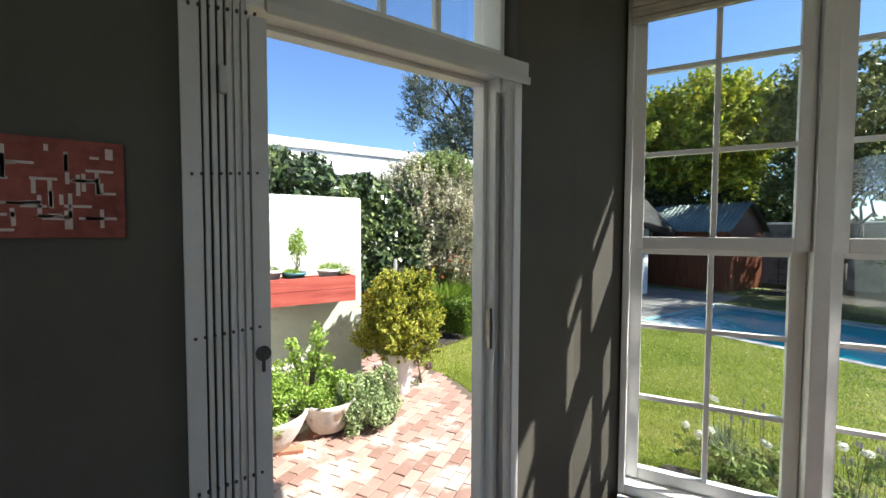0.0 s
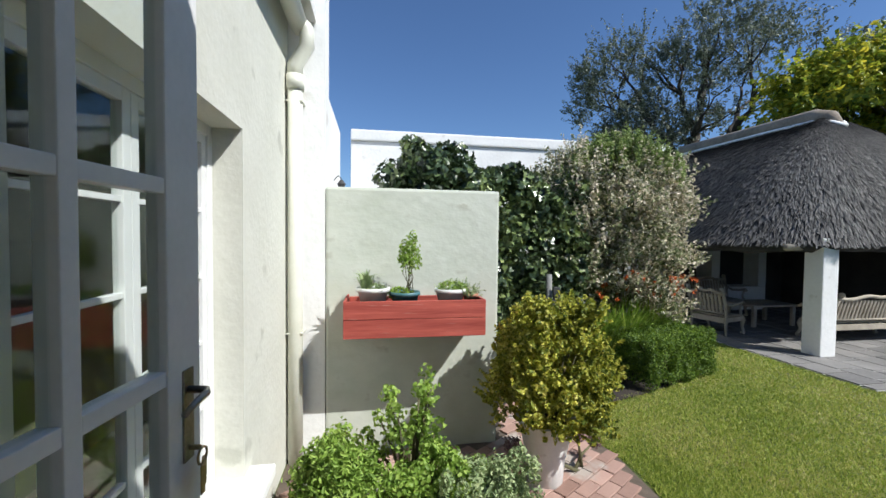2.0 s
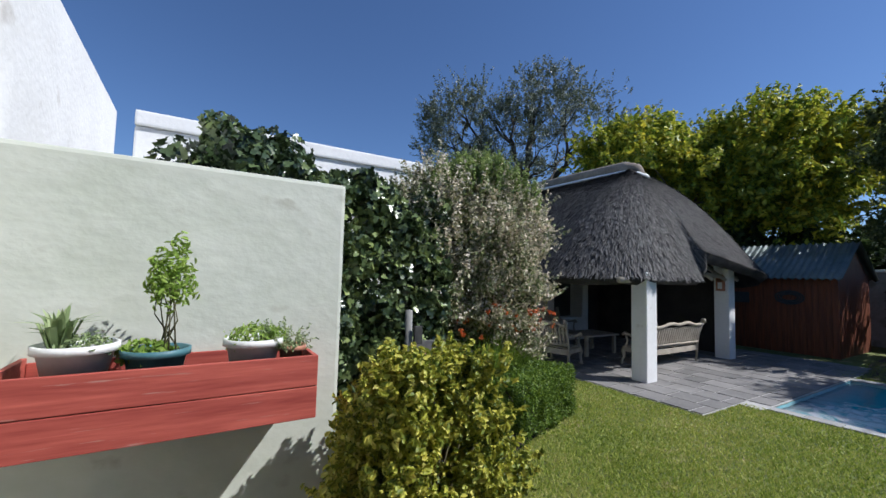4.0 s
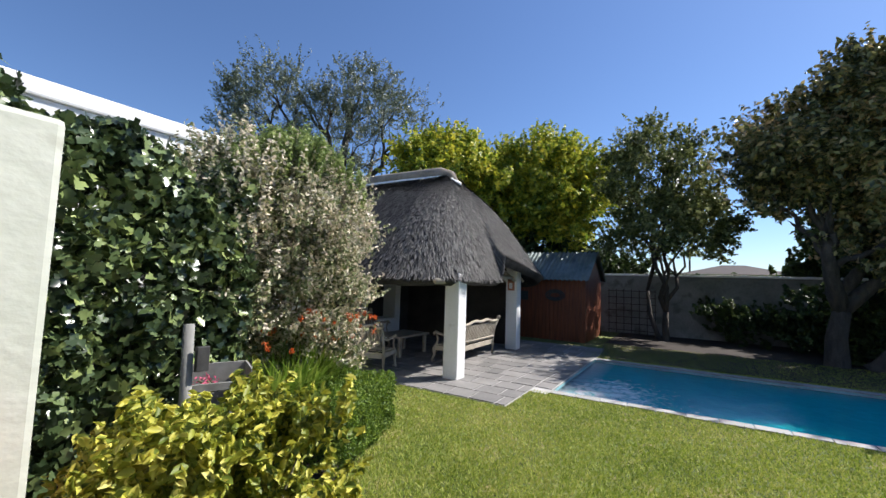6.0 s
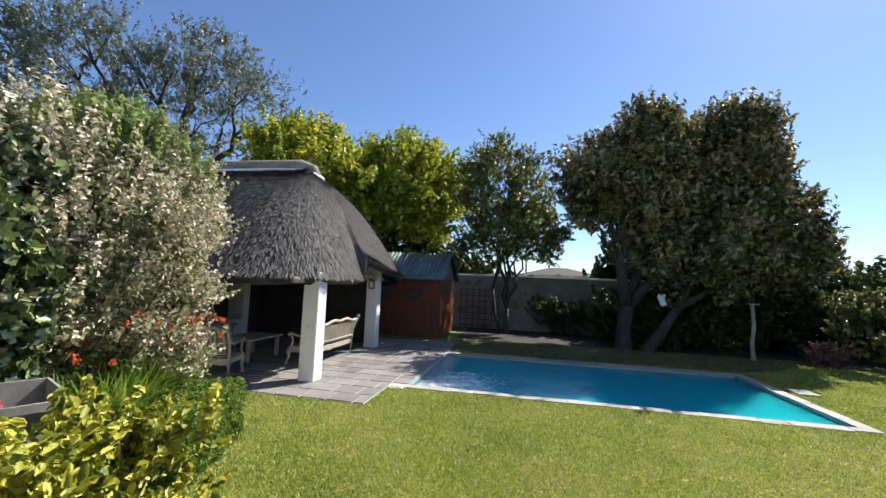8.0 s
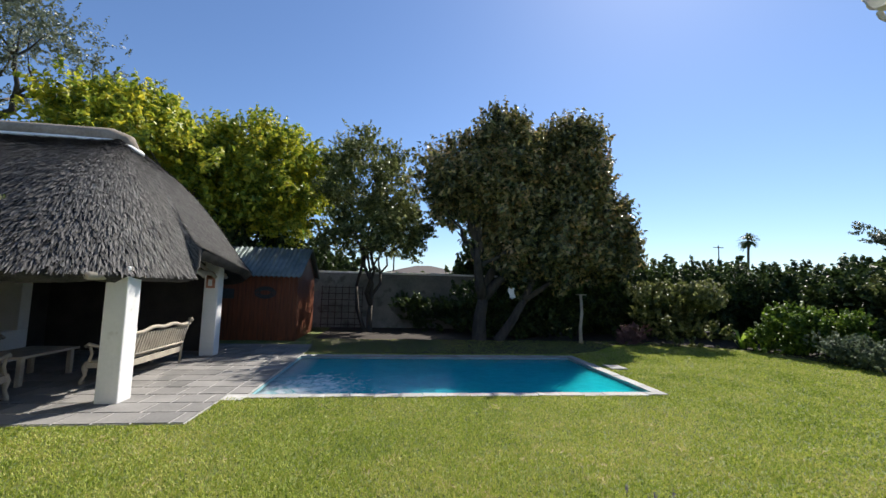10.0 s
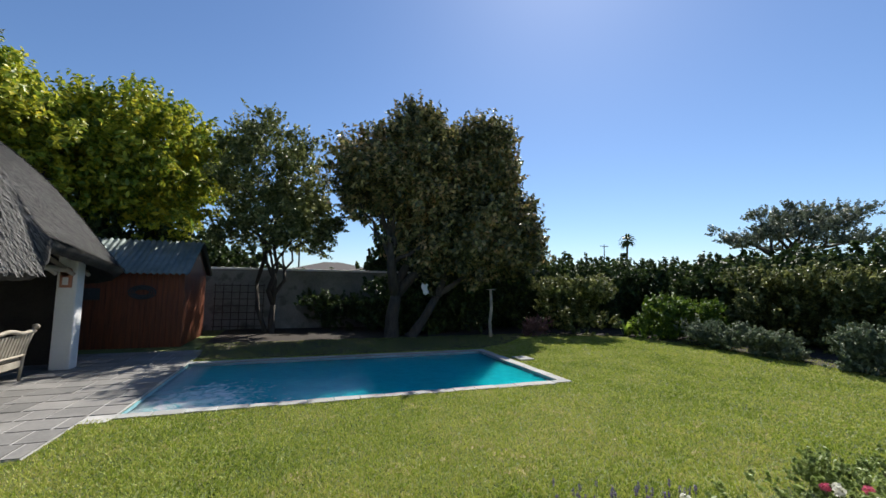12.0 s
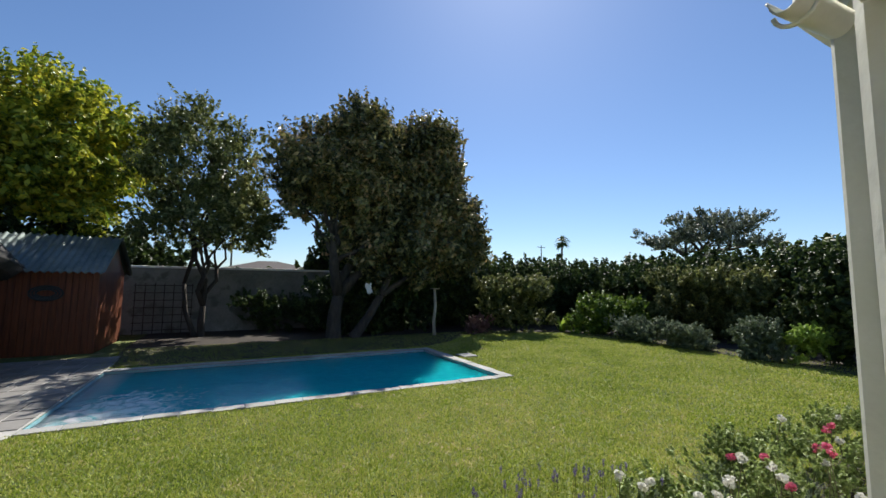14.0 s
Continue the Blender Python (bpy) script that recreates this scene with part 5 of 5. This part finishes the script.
bmesh.ops.translate(gb, vec=(0, 0.03, 0), verts=[v for v in gg["geom"] if isinstance(v, bmesh.types.BMVert)])
part("gable", gb, M_SHED, shed)

# far garden wall and trellis
struct("wall_far", boxes((18.6, 18.85, -1.6, 12.4, -0.6, 1.72), (18.602, 18.848, -1.6, 12.4, 1.72, 1.721), bevel=0.0), M_GREYWALL, "weathered grey-white garden wall")
struct("wall_cap", boxes((18.55, 18.9, -1.6, 12.4, 1.722, 1.80), bevel=0.02), M_LIME, "pale coping on the garden wall")
tre = thing("wall_trellis", "dark wooden trellis leaning on the grey wall", "trellis", (18.53, 4.3, GZ), 90)
for k in range(7):
    part("upright", boxes((k * 0.27, k * 0.27 + 0.025, 0, 0.02, 0.0, 1.7), bevel=0.003), M_BARK, tre)
for k in range(7):
    part("cross_bar", boxes((-0.03, 1.68, -0.014 + 0.035, 0.006 + 0.035, 0.12 + k * 0.25, 0.145 + k * 0.25), bevel=0.003), M_BARK, tre)
struct("shade_bed", prism([(12.35, 5.15), (12.35, -1.9), (13.0, -3.0), (14.2, -4.2), (13.7, -8.2), (10.4, -8.5), (8.0, -8.4), (5.7, -8.2), (3.0, -7.8), (3.0, -14), (19, -14), (18.6, 5.5), (14.6, 5.5)], GZ - 0.1, GZ + 0.015), M_SOIL, "dark soil with leaf litter")

# bird table pole
pole = thing("bird_table", "thin crooked wooden pole with a small flat top", "bird table", (14.5, -3.2, GZ))
b = bmesh.new()
tube(b, [(0, 0, 0), (0.03, 0.02, 0.5), (-0.01, -0.02, 1.0), (0.02, 0.0, 1.6)], [0.07, 0.055, 0.055, 0.045], 8)
part("pole", b, M_TEAK, pole, smooth=True)
part("tray", boxes((-0.13, 0.13, -0.13, 0.13, 1.6, 1.63), bevel=0.005), M_TEAK, pole)

# ---- trees ----
tree("silver_tree", "tall airy silver-green tree behind the white wall", (15.6, 18.0, GZ), (15.6, 18.0, 3.4),
     [((12.4, 19.6, 8.4), (2.0, 2.0, 2.8)), ((17.6, 16.6, 7.9), (4.0, 3.6, 3.6)), ((16.2, 17.9, 10.0), (2.6, 2.6, 2.2)), ((13.5, 19.0, 6.0), (2.2, 2.2, 1.8))], L_OLIVE, 0.14, 42000, 0.34, 200, 0.46, twig=0.7, up=0.3, flat=0.8, low=-0.6, inner=0.4, spread=0.55, aspect=0.4, seed=3)
tree("yellow_green_tree", "broad yellow-green tree behind the thatched shelter", (17.6, 11.0, GZ), (17.6, 11.0, 2.6),
     [((17.0, 12.4, 5.2), (3.0, 2.6, 2.5)), ((18.4, 10.4, 4.8), (2.4, 2.2, 2.3)), ((19.4, 8.6, 5.3), (2.7, 2.4, 2.5))], L_YELLOW, 0.21, 100000, 0.36, 240, 0.28, twig=0.75, up=0.2, inner=0.5, spread=0.5, low=-1, seed=4)
tree("small_garden_tree", "multi-stemmed mid-green tree before the grey wall", (17.2, 3.9, GZ), (17.2, 3.9, 0.5),
     [((17.0, 4.1, 5.0), (1.9, 1.9, 1.9)), ((16.9, 3.8, 3.1), (2.0, 2.0, 1.2))], L_MID, 0.13, 34000, 0.28, 150, 0.12, twig=0.45, up=0.3, extra=[((17.35, 4.1, GZ), (17.7, 4.5, 1.2), (17.9, 4.7, 4.2), (17.1, 3.6, 4.5))], inner=0.45, spread=0.5, seed=5)
# Seventh crown sits behind the rest, added to shade the ground beyond the pool.
tree("large_dark_tree", "large dense dark green tree with reddish new leaves", (15.2, 0.1, GZ), (15.1, 0.0, 0.9),
     [((14.9, 0.2, 4.5), (1.8, 2.0, 1.5)), ((15.0, -0.7, 5.2), (1.4, 1.1, 2.0)), ((15.1, -2.9, 5.4), (1.4, 1.1, 1.9)), ((15.2, -3.2, 4.0), (1.7, 1.7, 2.0)), ((15.0, -2.0, 2.7), (1.7, 2.1, 1.6)), ((15.2, -4.0, 2.6), (1.4, 1.3, 1.2)), ((17.4, -0.5, 5.1), (1.5, 1.4, 0.9))], L_DARK, 0.165, 185000, 0.28, 190, 0.26, twig=0.62, up=0.8, inner=0.5, spread=0.45, low=-0.95, seed=6,
     extra=[((15.0, -0.5, GZ), (14.7, -1.3, 0.9), (14.4, -2.6, 1.9), (14.9, -1.9, 3.4))])
def bank(name, label, pts, h, depth, mat, leaf, count, s, n, category="shrubs"):
    """A bank of foliage along a line of ground points."""
    cl = []
    for _ in range(n):
        i = rnd.randrange(len(pts) - 1)
        k = rnd.random()
        x, y = pts[i][0] + (pts[i + 1][0] - pts[i][0]) * k, pts[i][1] + (pts[i + 1][1] - pts[i][1]) * k
        hh = h[i] + (h[i + 1] - h[i]) * k
        z = rnd.uniform(0.02, 1.0) ** 0.85 * hh
        q = s * rnd.uniform(0.6, 1.3)
        cl.append((x + rnd.uniform(-1, 1) * depth, y + rnd.uniform(-1, 1) * depth, z, q, q, q * 0.8))
    return shrub(name, label, (0, 0, GZ), cl, mat, leaf, count, category, 0.55, 0.6, 0.45, 0, shape="plain", twig=s * 0.7, up=0.8)


bank("dark_hedge", "tall dark green hedge closing the garden", [(16.3, -3.5), (16.6, -8), (16.0, -11.0), (11, -12.6), (6.5, -12.6), (2, -12.6)], [2.9, 2.45, 2.35, 2.6, 2.5, 2.5], 0.8, L_HEDGE, 0.17, 90000, 0.6, 380)
bank("hedge_behind", "tall dark foliage behind the garden hedge", [(19, -7), (17, -14), (9, -15), (1, -15)], [2.6, 2.5, 2.7, 2.7], 1.0, L_HEDGE, 0.30, 50000, 0.8, 260)
# Tall stretch near y -1.7 is unseen, added to shade the yard.
bank("boundary_trees", "dense dark trees beyond the grey wall, a tall hidden stretch added for shade", [(20.5, 12.5), (20.8, 7.0), (21.5, 3.0), (21.5, -0.3), (20.0, -1.7), (19.3, -3.2), (18.0, -6)], [4.0, 3.4, 1.5, 1.5, 5.4, 4.4, 2.6], 0.9, L_HEDGE, 0.24, 80000, 0.7, 260)
# Dark leaves stand in for the shaded lower crown of the yellow-green tree.
bank("shaded_underside", "dark foliage standing in for the shaded underside of the yellow-green tree", [(16.2, 13.6), (17.6, 11.6), (18.2, 9.4), (19.6, 7.4)], [3.9, 3.9, 3.6, 3.3], 0.8, L_HEDGE, 0.18, 36000, 0.6, 120)
# Dark bushes added to give the deep shade that hides the trunks.
bank("shade_thicket", "dark tangled bushes added for the deep shade round the tree trunks", [(16.0, 0.4), (15.7, -1.4), (15.5, -3.4)], [1.9, 1.9, 1.9], 0.45, L_HEDGE, 0.15, 18000, 0.4, 80)
bank("shade_bushes", "low dark bushes in the shade by the wall", [(17.9, 2.6), (17.7, 0.5), (17.0, -1.5), (15.6, -3.6)], [1.3, 1.0, 1.3, 1.6], 0.5, L_HEDGE, 0.12, 14000, 0.35, 60)
bank("pale_bush", "loose pale green bush at the edge of the lawn", [(14.5, -5.5), (14.1, -7.3)], [1.75, 1.8], 0.5, L_MID, 0.14, 9000, 0.4, 40)
bank("rounded_bush", "rounded bright green bush behind the lawn", [(12.7, -8.6), (11.6, -9.6)], [1.15, 1.15], 0.5, L_BOX, 0.12, 13000, 0.36, 50)
bank("lavender_bank", "grey-green lavender row along the lawn", [(11.3, -8.5), (9.9, -8.5), (8.4, -8.5)], [0.6, 0.65, 0.5], 0.26, L_LAV, 0.08, 16000, 0.22, 70)
bank("grey_bush", "rounded grey-green bush beside the lavender", [(7.5, -8.5), (6.8, -8.5)], [0.75, 0.8], 0.25, L_LAV, 0.08, 9000, 0.24, 36)
bank("lime_bush", "small bright lime green bush by the grey bush", [(6.3, -8.6), (6.1, -8.7)], [0.75, 0.7], 0.25, L_LIME, 0.09, 4000, 0.22, 20)
bank("olive_shrubs", "broad olive green shrubs before the hedge", [(11.4, -11.2), (9.6, -11.3), (8.2, -11.2)], [2.1, 2.3, 2.0], 0.6, L_MID, 0.13, 26000, 0.4, 110)
bank("round_dark_tree", "dense rounded dark green shrub beside the lavender", [(6.1, -9.5), (5.5, -9.7)], [2.6, 2.6], 0.5, L_HEDGE, 0.14, 20000, 0.45, 80)
tree("umbrella_tree", "flat-topped spreading tree beyond the hedge", (13.6, -17.5, GZ), (13.6, -17.5, 2.2), [((13.2, -17.5, 3.6), (2.7, 2.7, 1.25))], L_OLIVE, 0.12, 22000, 0.35, 90, 0.22, twig=0.4, up=0.5, flat=0.4, low=-0.4, inner=0.5, spread=0.5, seed=9)

# distance
palm = thing("far_palm", "tall thin palm in the distance", "palm", (48, -42, GZ))
b = bmesh.new()
tube(b, [(0, 0, 0), (0.2, 0, 4.5), (0, 0, 8.7)], [0.2, 0.15, 0.13], 8)
part("trunk", b, M_BARK, palm)
v, f = [], []
for k in range(90):
    a, e = rnd.uniform(0, 6.28), rnd.uniform(-0.9, 1.4)
    o = Vector((math.cos(a) * math.cos(e), math.sin(a) * math.cos(e), math.sin(e)))
    s = Vector((-math.sin(a), math.cos(a), 0)) * 0.13
    c0, c1, c2 = Vector((0, 0, 8.7)), Vector((0, 0, 8.7)) + o * 0.9, Vector((0, 0, 8.55)) + o * 1.45 - Vector((0, 0, 0.3))
    i = len(v)
    v += [c0, c1 + s, c1 - s, c2]
    f += [(i, i + 1, i + 2), (i + 1, i + 3, i + 2)]
part("fronds", mesh_of("fronds", v, f, L_HEDGE), L_HEDGE, palm)

# rose and lavender bed by the house
struct("rose_bed", prism([(2.66, 2.0), (3.3, 1.9), (3.8, 1.2), (3.75, 0.4), (3.8, -1.0), (3.8, -5.0), (2.64, -5.0)], GZ - 0.1, GZ + 0.012), M_SOIL, "soil of the rose bed")
for i in range(16):
    x, y = 3.85 + rnd.uniform(-0.35, 0.35), 1.75 - i * 0.2
    tuft("lavender", "small grey-green lavender tuft in the bed", (x, y, GZ), 130, 0.27, 0.1, L_LAV, 0.007, 0.6, "lavender")
sp = []
for _ in range(46):
    x, y = rnd.uniform(3.65, 4.3), rnd.uniform(0.5, 1.7)
    sp += [(x, y, rnd.uniform(0.30, 0.48), 0.009, 0.009, 0.03)]
lf = thing("lavender_spikes", "purple-grey lavender flower spikes on thin stalks", "flowers", (0, 0, GZ), kind="stuff")
p, d = shell_points(sp, 1800, 0.2)
part("petals", leaves("petals", p, d, 0.012, P_PURPLE), P_PURPLE, lf)
b = bmesh.new()
for x, y, z, *_ in sp:
    tube(b, [(x + rnd.uniform(-0.04, 0.04), y + rnd.uniform(-0.04, 0.04), 0), (x, y, z)], 0.0016, 4)
part("stalks", b, M_STEM, lf, "", "stuff")
bank("rose_bushes", "tangled rose bushes with small leaves", [(3.1, 1.6), (3.65, 0.2), (3.6, -1.4), (3.4, -3.2)], [0.34, 0.40, 0.46, 0.5], 0.34, L_VART, 0.04, 30000, 0.11, 200)
rs = thing("rose_blooms", "pink and white rose blooms over the bushes", "flowers", (0, 0, GZ), kind="stuff")
b = bmesh.new()
for mat, cnt, y0, y1 in ((P_PINK, 9, -1.6, 0.6), (P_WHITE, 34, -2.6, 1.9)):
    cl = [(rnd.uniform(3.1, 3.95) - (0.25 if mat == P_WHITE else 0), rnd.uniform(y0, y1), rnd.uniform(0.40, 0.62), 0.024, 0.024, 0.022) for _ in range(cnt)]
    for x, y, z, *_ in cl:
        tube(b, [(x + rnd.uniform(-0.1, 0.1), y + rnd.uniform(-0.1, 0.1), 0.05), (x, y, z)], 0.0025, 4)
    p, d = shell_points(cl, cnt * 30, 0.3)
    part("petals", leaves("petals", p, d, 0.028, mat, 0.85, 0.35), mat, rs)
part("stalks", b, M_STEM, rs, "", "stuff")

# post and crate in the wall bed
gp = thing("wooden_post", "short weathered grey wooden post in the flower bed", "post", (2.82, 5.95, GZ))
b = bmesh.new()
tube(b, [(0, 0, -0.05), (0.01, 0, 0.8), (0, 0.01, 1.48)], [0.036, 0.034, 0.033], 12)
part("post", b, M_GREYWALL, gp, smooth=True)
part("box", boxes((0.02, 0.10, -0.08, -0.045, 1.18, 1.34), bevel=0.006), M_DARK, gp)
cr = thing("garden_crate", "weathered grey slatted crate planted with pink and white flowers", "planter", (3.12, 6.12, GZ - 0.06), -25)
for k in range(6):
    part("slat", boxes((-0.2, 0.2, -0.16, -0.145, 0.065 + k * 0.2, 0.22 + k * 0.18), bevel=0.004), M_GREYWALL, cr)
part("frame", boxes((-0.215, -0.2, -0.16, 0.16, 0.0, 1.2), (0.2, 0.215, -0.16, 0.16, 0.0, 1.2), (-0.2, 0.2, 0.145, 0.16, 0.0, 1.2), (-0.2, 0.2, -0.144, 0.144, 0.85, 0.9), bevel=0.003), M_GREYWALL, cr)
shrub("crate_flowers", "low pink and white flowers in the grey crate", (3.12, 6.12, GZ + 0.98), [(rnd.uniform(-0.15, 0.15), rnd.uniform(-0.1, 0.1), 0.07, 0.04, 0.04, 0.03) for _ in range(5)], P_PINK, 0.024, 60, "flowers", stems=4)

# small things far off
cloth = thing("white_cloth", "small pale cloth hanging in the dark tree", "cloth", (14.3, -0.75, 0.75))
v = [(0.03 * math.sin(k * 1.7 + j), -0.11 + 0.05 * k + 0.03 * math.sin(j * 1.3), 0.52 - 0.08 * j + 0.03 * math.sin(k * 2.0)) for j in range(5) for k in range(5)]
f = [(j * 5 + k, j * 5 + k + 1, j * 5 + k + 6, j * 5 + k + 5) for j in range(4) for k in range(4)]
part("cloth", mesh_of("cloth", v, f, M_POTWHITE, True), M_POTWHITE, cloth)
wr = thing("iron_wreath", "dark round metal ornament on the shed wall", "ornament", (14.57, 6.95, 0.95), 90)
b = bmesh.new()
for q in range(3):
    tube(b, [((0.30 - 0.06 * q) * math.cos(a), 0.01 * math.sin(5 * a + q), (0.17 - 0.04 * q) * math.sin(a)) for a in np.linspace(0, 6.2, 24)], 0.022, 6)
part("ring", b, M_DARK, wr)
bd = thing("hanging_sign", "small dark framed board on the shed wall", "sign", (14.57, 8.1, 0.75), 90)
part("board", boxes((-0.25, 0.25, -0.0, 0.02, 0, 0.3), bevel=0.004), M_DARK, bd)
for i, (x, y) in enumerate(((13.7, -8.35), (13.2, -8.7))):
    tuft("aloe", "spiky green aloe at the lawn's edge", (x, y, GZ), 26, 0.75, 0.1, L_LILY, 0.09, 0.8, "aloe")
bank("rust_bush", "low rust-coloured bush at the lawn's edge", [(14.4, -4.6), (14.5, -5.3)], [0.55, 0.5], 0.2, P_BROWN, 0.07, 3500, 0.2, 24)
house = thing("far_house", "low house with a brown tiled roof beyond the wall", "house", (44, 0.0, GZ))
b = bmesh.new()
q = [b.verts.new(c) for c in ((-4, -4, 3.0), (4, -4, 3.0), (4, 4, 3.0), (-4, 4, 3.0), (0, -0.8, 3.9), (0, 0.8, 3.9))]
for ids in ((0, 1, 4), (1, 2, 5, 4), (2, 3, 5), (3, 0, 4, 5), (3, 2, 1, 0)):
    b.faces.new([q[k] for k in ids])
part("roof", b, M_BROWNTILE, house, "brown tiled roof")
part("wall", boxes((-3.6, 3.6, -3.6, 3.6, 0, 2.995)), M_LIME, house)
for x, y, h in ((41, 3.2, 6.4), (46, -36, 7.6)):
    lp = thing("street_pole", "thin grey pole in the distance", "pole", (x, y, GZ))
    b = bmesh.new()
    tube(b, [(0, 0, 0), (0, 0, h)], [0.09, 0.06], 6)
    tube(b, [(0, -0.7, h - 0.25), (0, 0.7, h - 0.25)], 0.05, 5)
    part("pole", b, M_DARK, lp)
sk = thing("skimmer_lid", "flat stone lid beside the pool", "lid", (10.55, -2.1, GZ))
part("lid", boxes((-0.22, 0.22, -0.2, 0.18, 0, 0.035), bevel=0.008), M_COPING, sk)

# ---- pieces of the paving and coping, and the grass ----
def slab_mesh(name, w, l, h, bevel, mat):
    bm = box(bmesh.new(), -w / 2, w / 2, -l / 2, l / 2, 0, h)
    bmesh.ops.bevel(bm, geom=[e for e in bm.edges if all(v.co.z > h / 2 for v in e.verts)], offset=bevel, segments=1, affect="EDGES")
    me = bpy.data.meshes.new(name)
    bm.to_mesh(me)
    bm.free()
    me.materials.append(mat)
    return me


def in_poly(x, y, poly):
    c = False
    for (x0, y0), (x1, y1) in zip(poly, poly[1:] + poly[:1]):
        if (y0 > y) != (y1 > y) and x < (x1 - x0) * (y - y0) / (y1 - y0) + x0:
            c = not c
    return c


PATH_EDGE = [(0.06, 2.06), (1.9, 2.06), (2.45, 2.7), (2.72, 3.4), (2.86, 4.1), (2.88, 4.7), (2.75, 5.3), (2.55, 5.9), (1.92, 5.9), (1.92, 5.04), (0.06, 5.04)]
path = struct("brick_path", prism(PATH_EDGE, GZ - 0.1, GZ + 0.006), M_SAND, "sandy bed of the brick path")
paver = slab_mesh("brick", 0.212, 0.102, 0.022, 0.004, M_BRICK)
cells = []
ang = radians(33)
for i in range(-40, 40):
    for j in range(-40, 40):
        lx, ly = i * 0.22 + (0.11 if j % 2 else 0), j * 0.11
        x, y = 1.6 + lx * math.cos(ang) - ly * math.sin(ang), 3.6 + lx * math.sin(ang) + ly * math.cos(ang)
        if all(in_poly(x + dx * 0.08, y + dy * 0.05, PATH_EDGE) for dx in (-1, 1) for dy in (-1, 1)):
            cells.append((x, y))
cells.sort(key=lambda c: (c[0] - 1.6) ** 2 + (c[1] - 3.3) ** 2)
for x, y in cells[:300]:
    o = part("brick", paver, M_BRICK, path)
    o.matrix_basis = pose(x, y, GZ + rnd.uniform(0.0, 0.005), rnd.uniform(-0.7, 0.7), rnd.uniform(-0.7, 0.7), 33 + rnd.uniform(-1.5, 1.5))
b = bmesh.new()
for x, y in cells[300:]:
    box(b, -0.106, 0.106, -0.051, 0.051, 0, 0.022, m=pose(x, y, GZ + rnd.uniform(0, 0.005), 0, 0, 33))
if len(cells) > 300:
    part("far_bricks", b, M_BRICK, path, "", "stuff")

cop = struct("pool_coping", boxes((PX0 - 0.15, PX0 - 0.004, PY0 - 0.18, PY1, GZ - 0.008, GZ + 0.004), (PX1 + 0.004, PX1 + 0.18, PY0 - 0.18, PY1, GZ - 0.008, GZ + 0.004), (PX0 - 0.002, PX1 + 0.002, PY0 - 0.18, PY0 - 0.004, GZ - 0.008, GZ + 0.004)), M_GROUT, "mortar bed of the pool coping")
for k in range(18):
    for x0, x1 in ((PX0 - 0.17, PX0 + 0.02), (PX1 - 0.02, PX1 + 0.20)):
        l = (PY1 - PY0 + 0.20) / 18
        y = PY0 - 0.20 + l * k
        part("stone", boxes((x0 + rnd.uniform(-0.025, 0.025), x1 + rnd.uniform(-0.012, 0.012), y + 0.005, y + l - 0.005, GZ + 0.002, GZ + 0.016 + rnd.uniform(0, 0.006)), bevel=0.007), M_COPING, cop)
for k in range(8):
    l = (PX1 - PX0 - 0.05) / 8
    x = PX0 + 0.025 + l * k
    part("stone", boxes((x + 0.005, x + l - 0.005, PY0 - 0.20 + rnd.uniform(-0.02, 0.02), PY0 + 0.02, GZ + 0.002, GZ + 0.016 + rnd.uniform(0, 0.006)), bevel=0.007), M_COPING, cop)

patio = struct("patio", boxes((7.08, 13.6, 5.53, 11.3, GZ + 0.013, GZ + 0.014)), M_GROUT, "grey slate paving with pale joints")
x = 7.07
while x < 13.5:
    w = 0.445
    y = 5.215 + (int(x * 7) % 3) * 0.12 - 0.24
    while y < 11.2:
        l = (0.44, 0.6, 0.44, 0.3)[rnd.randrange(4)]
        y0 = max(y, 5.515 if x < 8.09 else 5.215)
        if y + l - y0 > 0.12:
            part("slab", boxes((x + 0.016, x + w - 0.016, y0 + 0.014, y + l - 0.014, GZ + 0.0145, GZ + 0.022 + rnd.uniform(0, 0.004))), M_SLATE, patio)
        y += l
    x += w


def on_lawn(x, y):
    ok = ~((y > 1.9) & (y < 6.0) & (x < 2.9 - 0.18 * np.abs(y - 4.4) ** 1.5))
    ok &= ~((x > PX0 - 0.15) & (x < PX1 + 0.19) & (y > PY0 - 0.18))
    ok &= ~((x > 7.05) & (y > 5.5))
    ok &= ~((y > 5.55 + (x - 3) * 0.36) & (x < 5.5)) & ~((x >= 5.5) & (y > 6.4 + (x - 5.5) * 1.3))
    ok &= ~((x < 3.35) & (y < 1.9))
    return ok & (x > 1.9) & (y > -9.5) & (x < 15)


def blades(name, count, mat):
    r = 0.9 + 15 * rng.uniform(0, 1, count * 2) ** 1.25
    a = rng.uniform(-2.0, 1.1, count * 2)
    x, y = 1.7 + r * np.cos(a), 3.1 + r * np.sin(a)
    keep = on_lawn(x, y)
    x, y, r = x[keep][:count], y[keep][:count], r[keep][:count]
    n = len(x)
    a = rng.uniform(0, 6.283, n)
    h = 0.026 * rng.uniform(0.5, 1.4, n)
    w = 0.0025 + 0.0009 * r
    v = np.empty((n, 3, 3))
    v[:, 0] = np.stack([x - np.cos(a) * w, y - np.sin(a) * w, np.full(n, GZ)], 1)
    v[:, 1] = np.stack([x + np.cos(a) * w, y + np.sin(a) * w, np.full(n, GZ)], 1)
    v[:, 2] = np.stack([x + rng.normal(0, 0.014, n), y + rng.normal(0, 0.014, n), GZ + h], 1)
    return part(name, fast_mesh(name, v.reshape(-1, 3), np.arange(n * 3).reshape(-1, 3), mat), mat, None, "short green grass blades", "stuff")


blades("grass", 480000, L_GRASS)
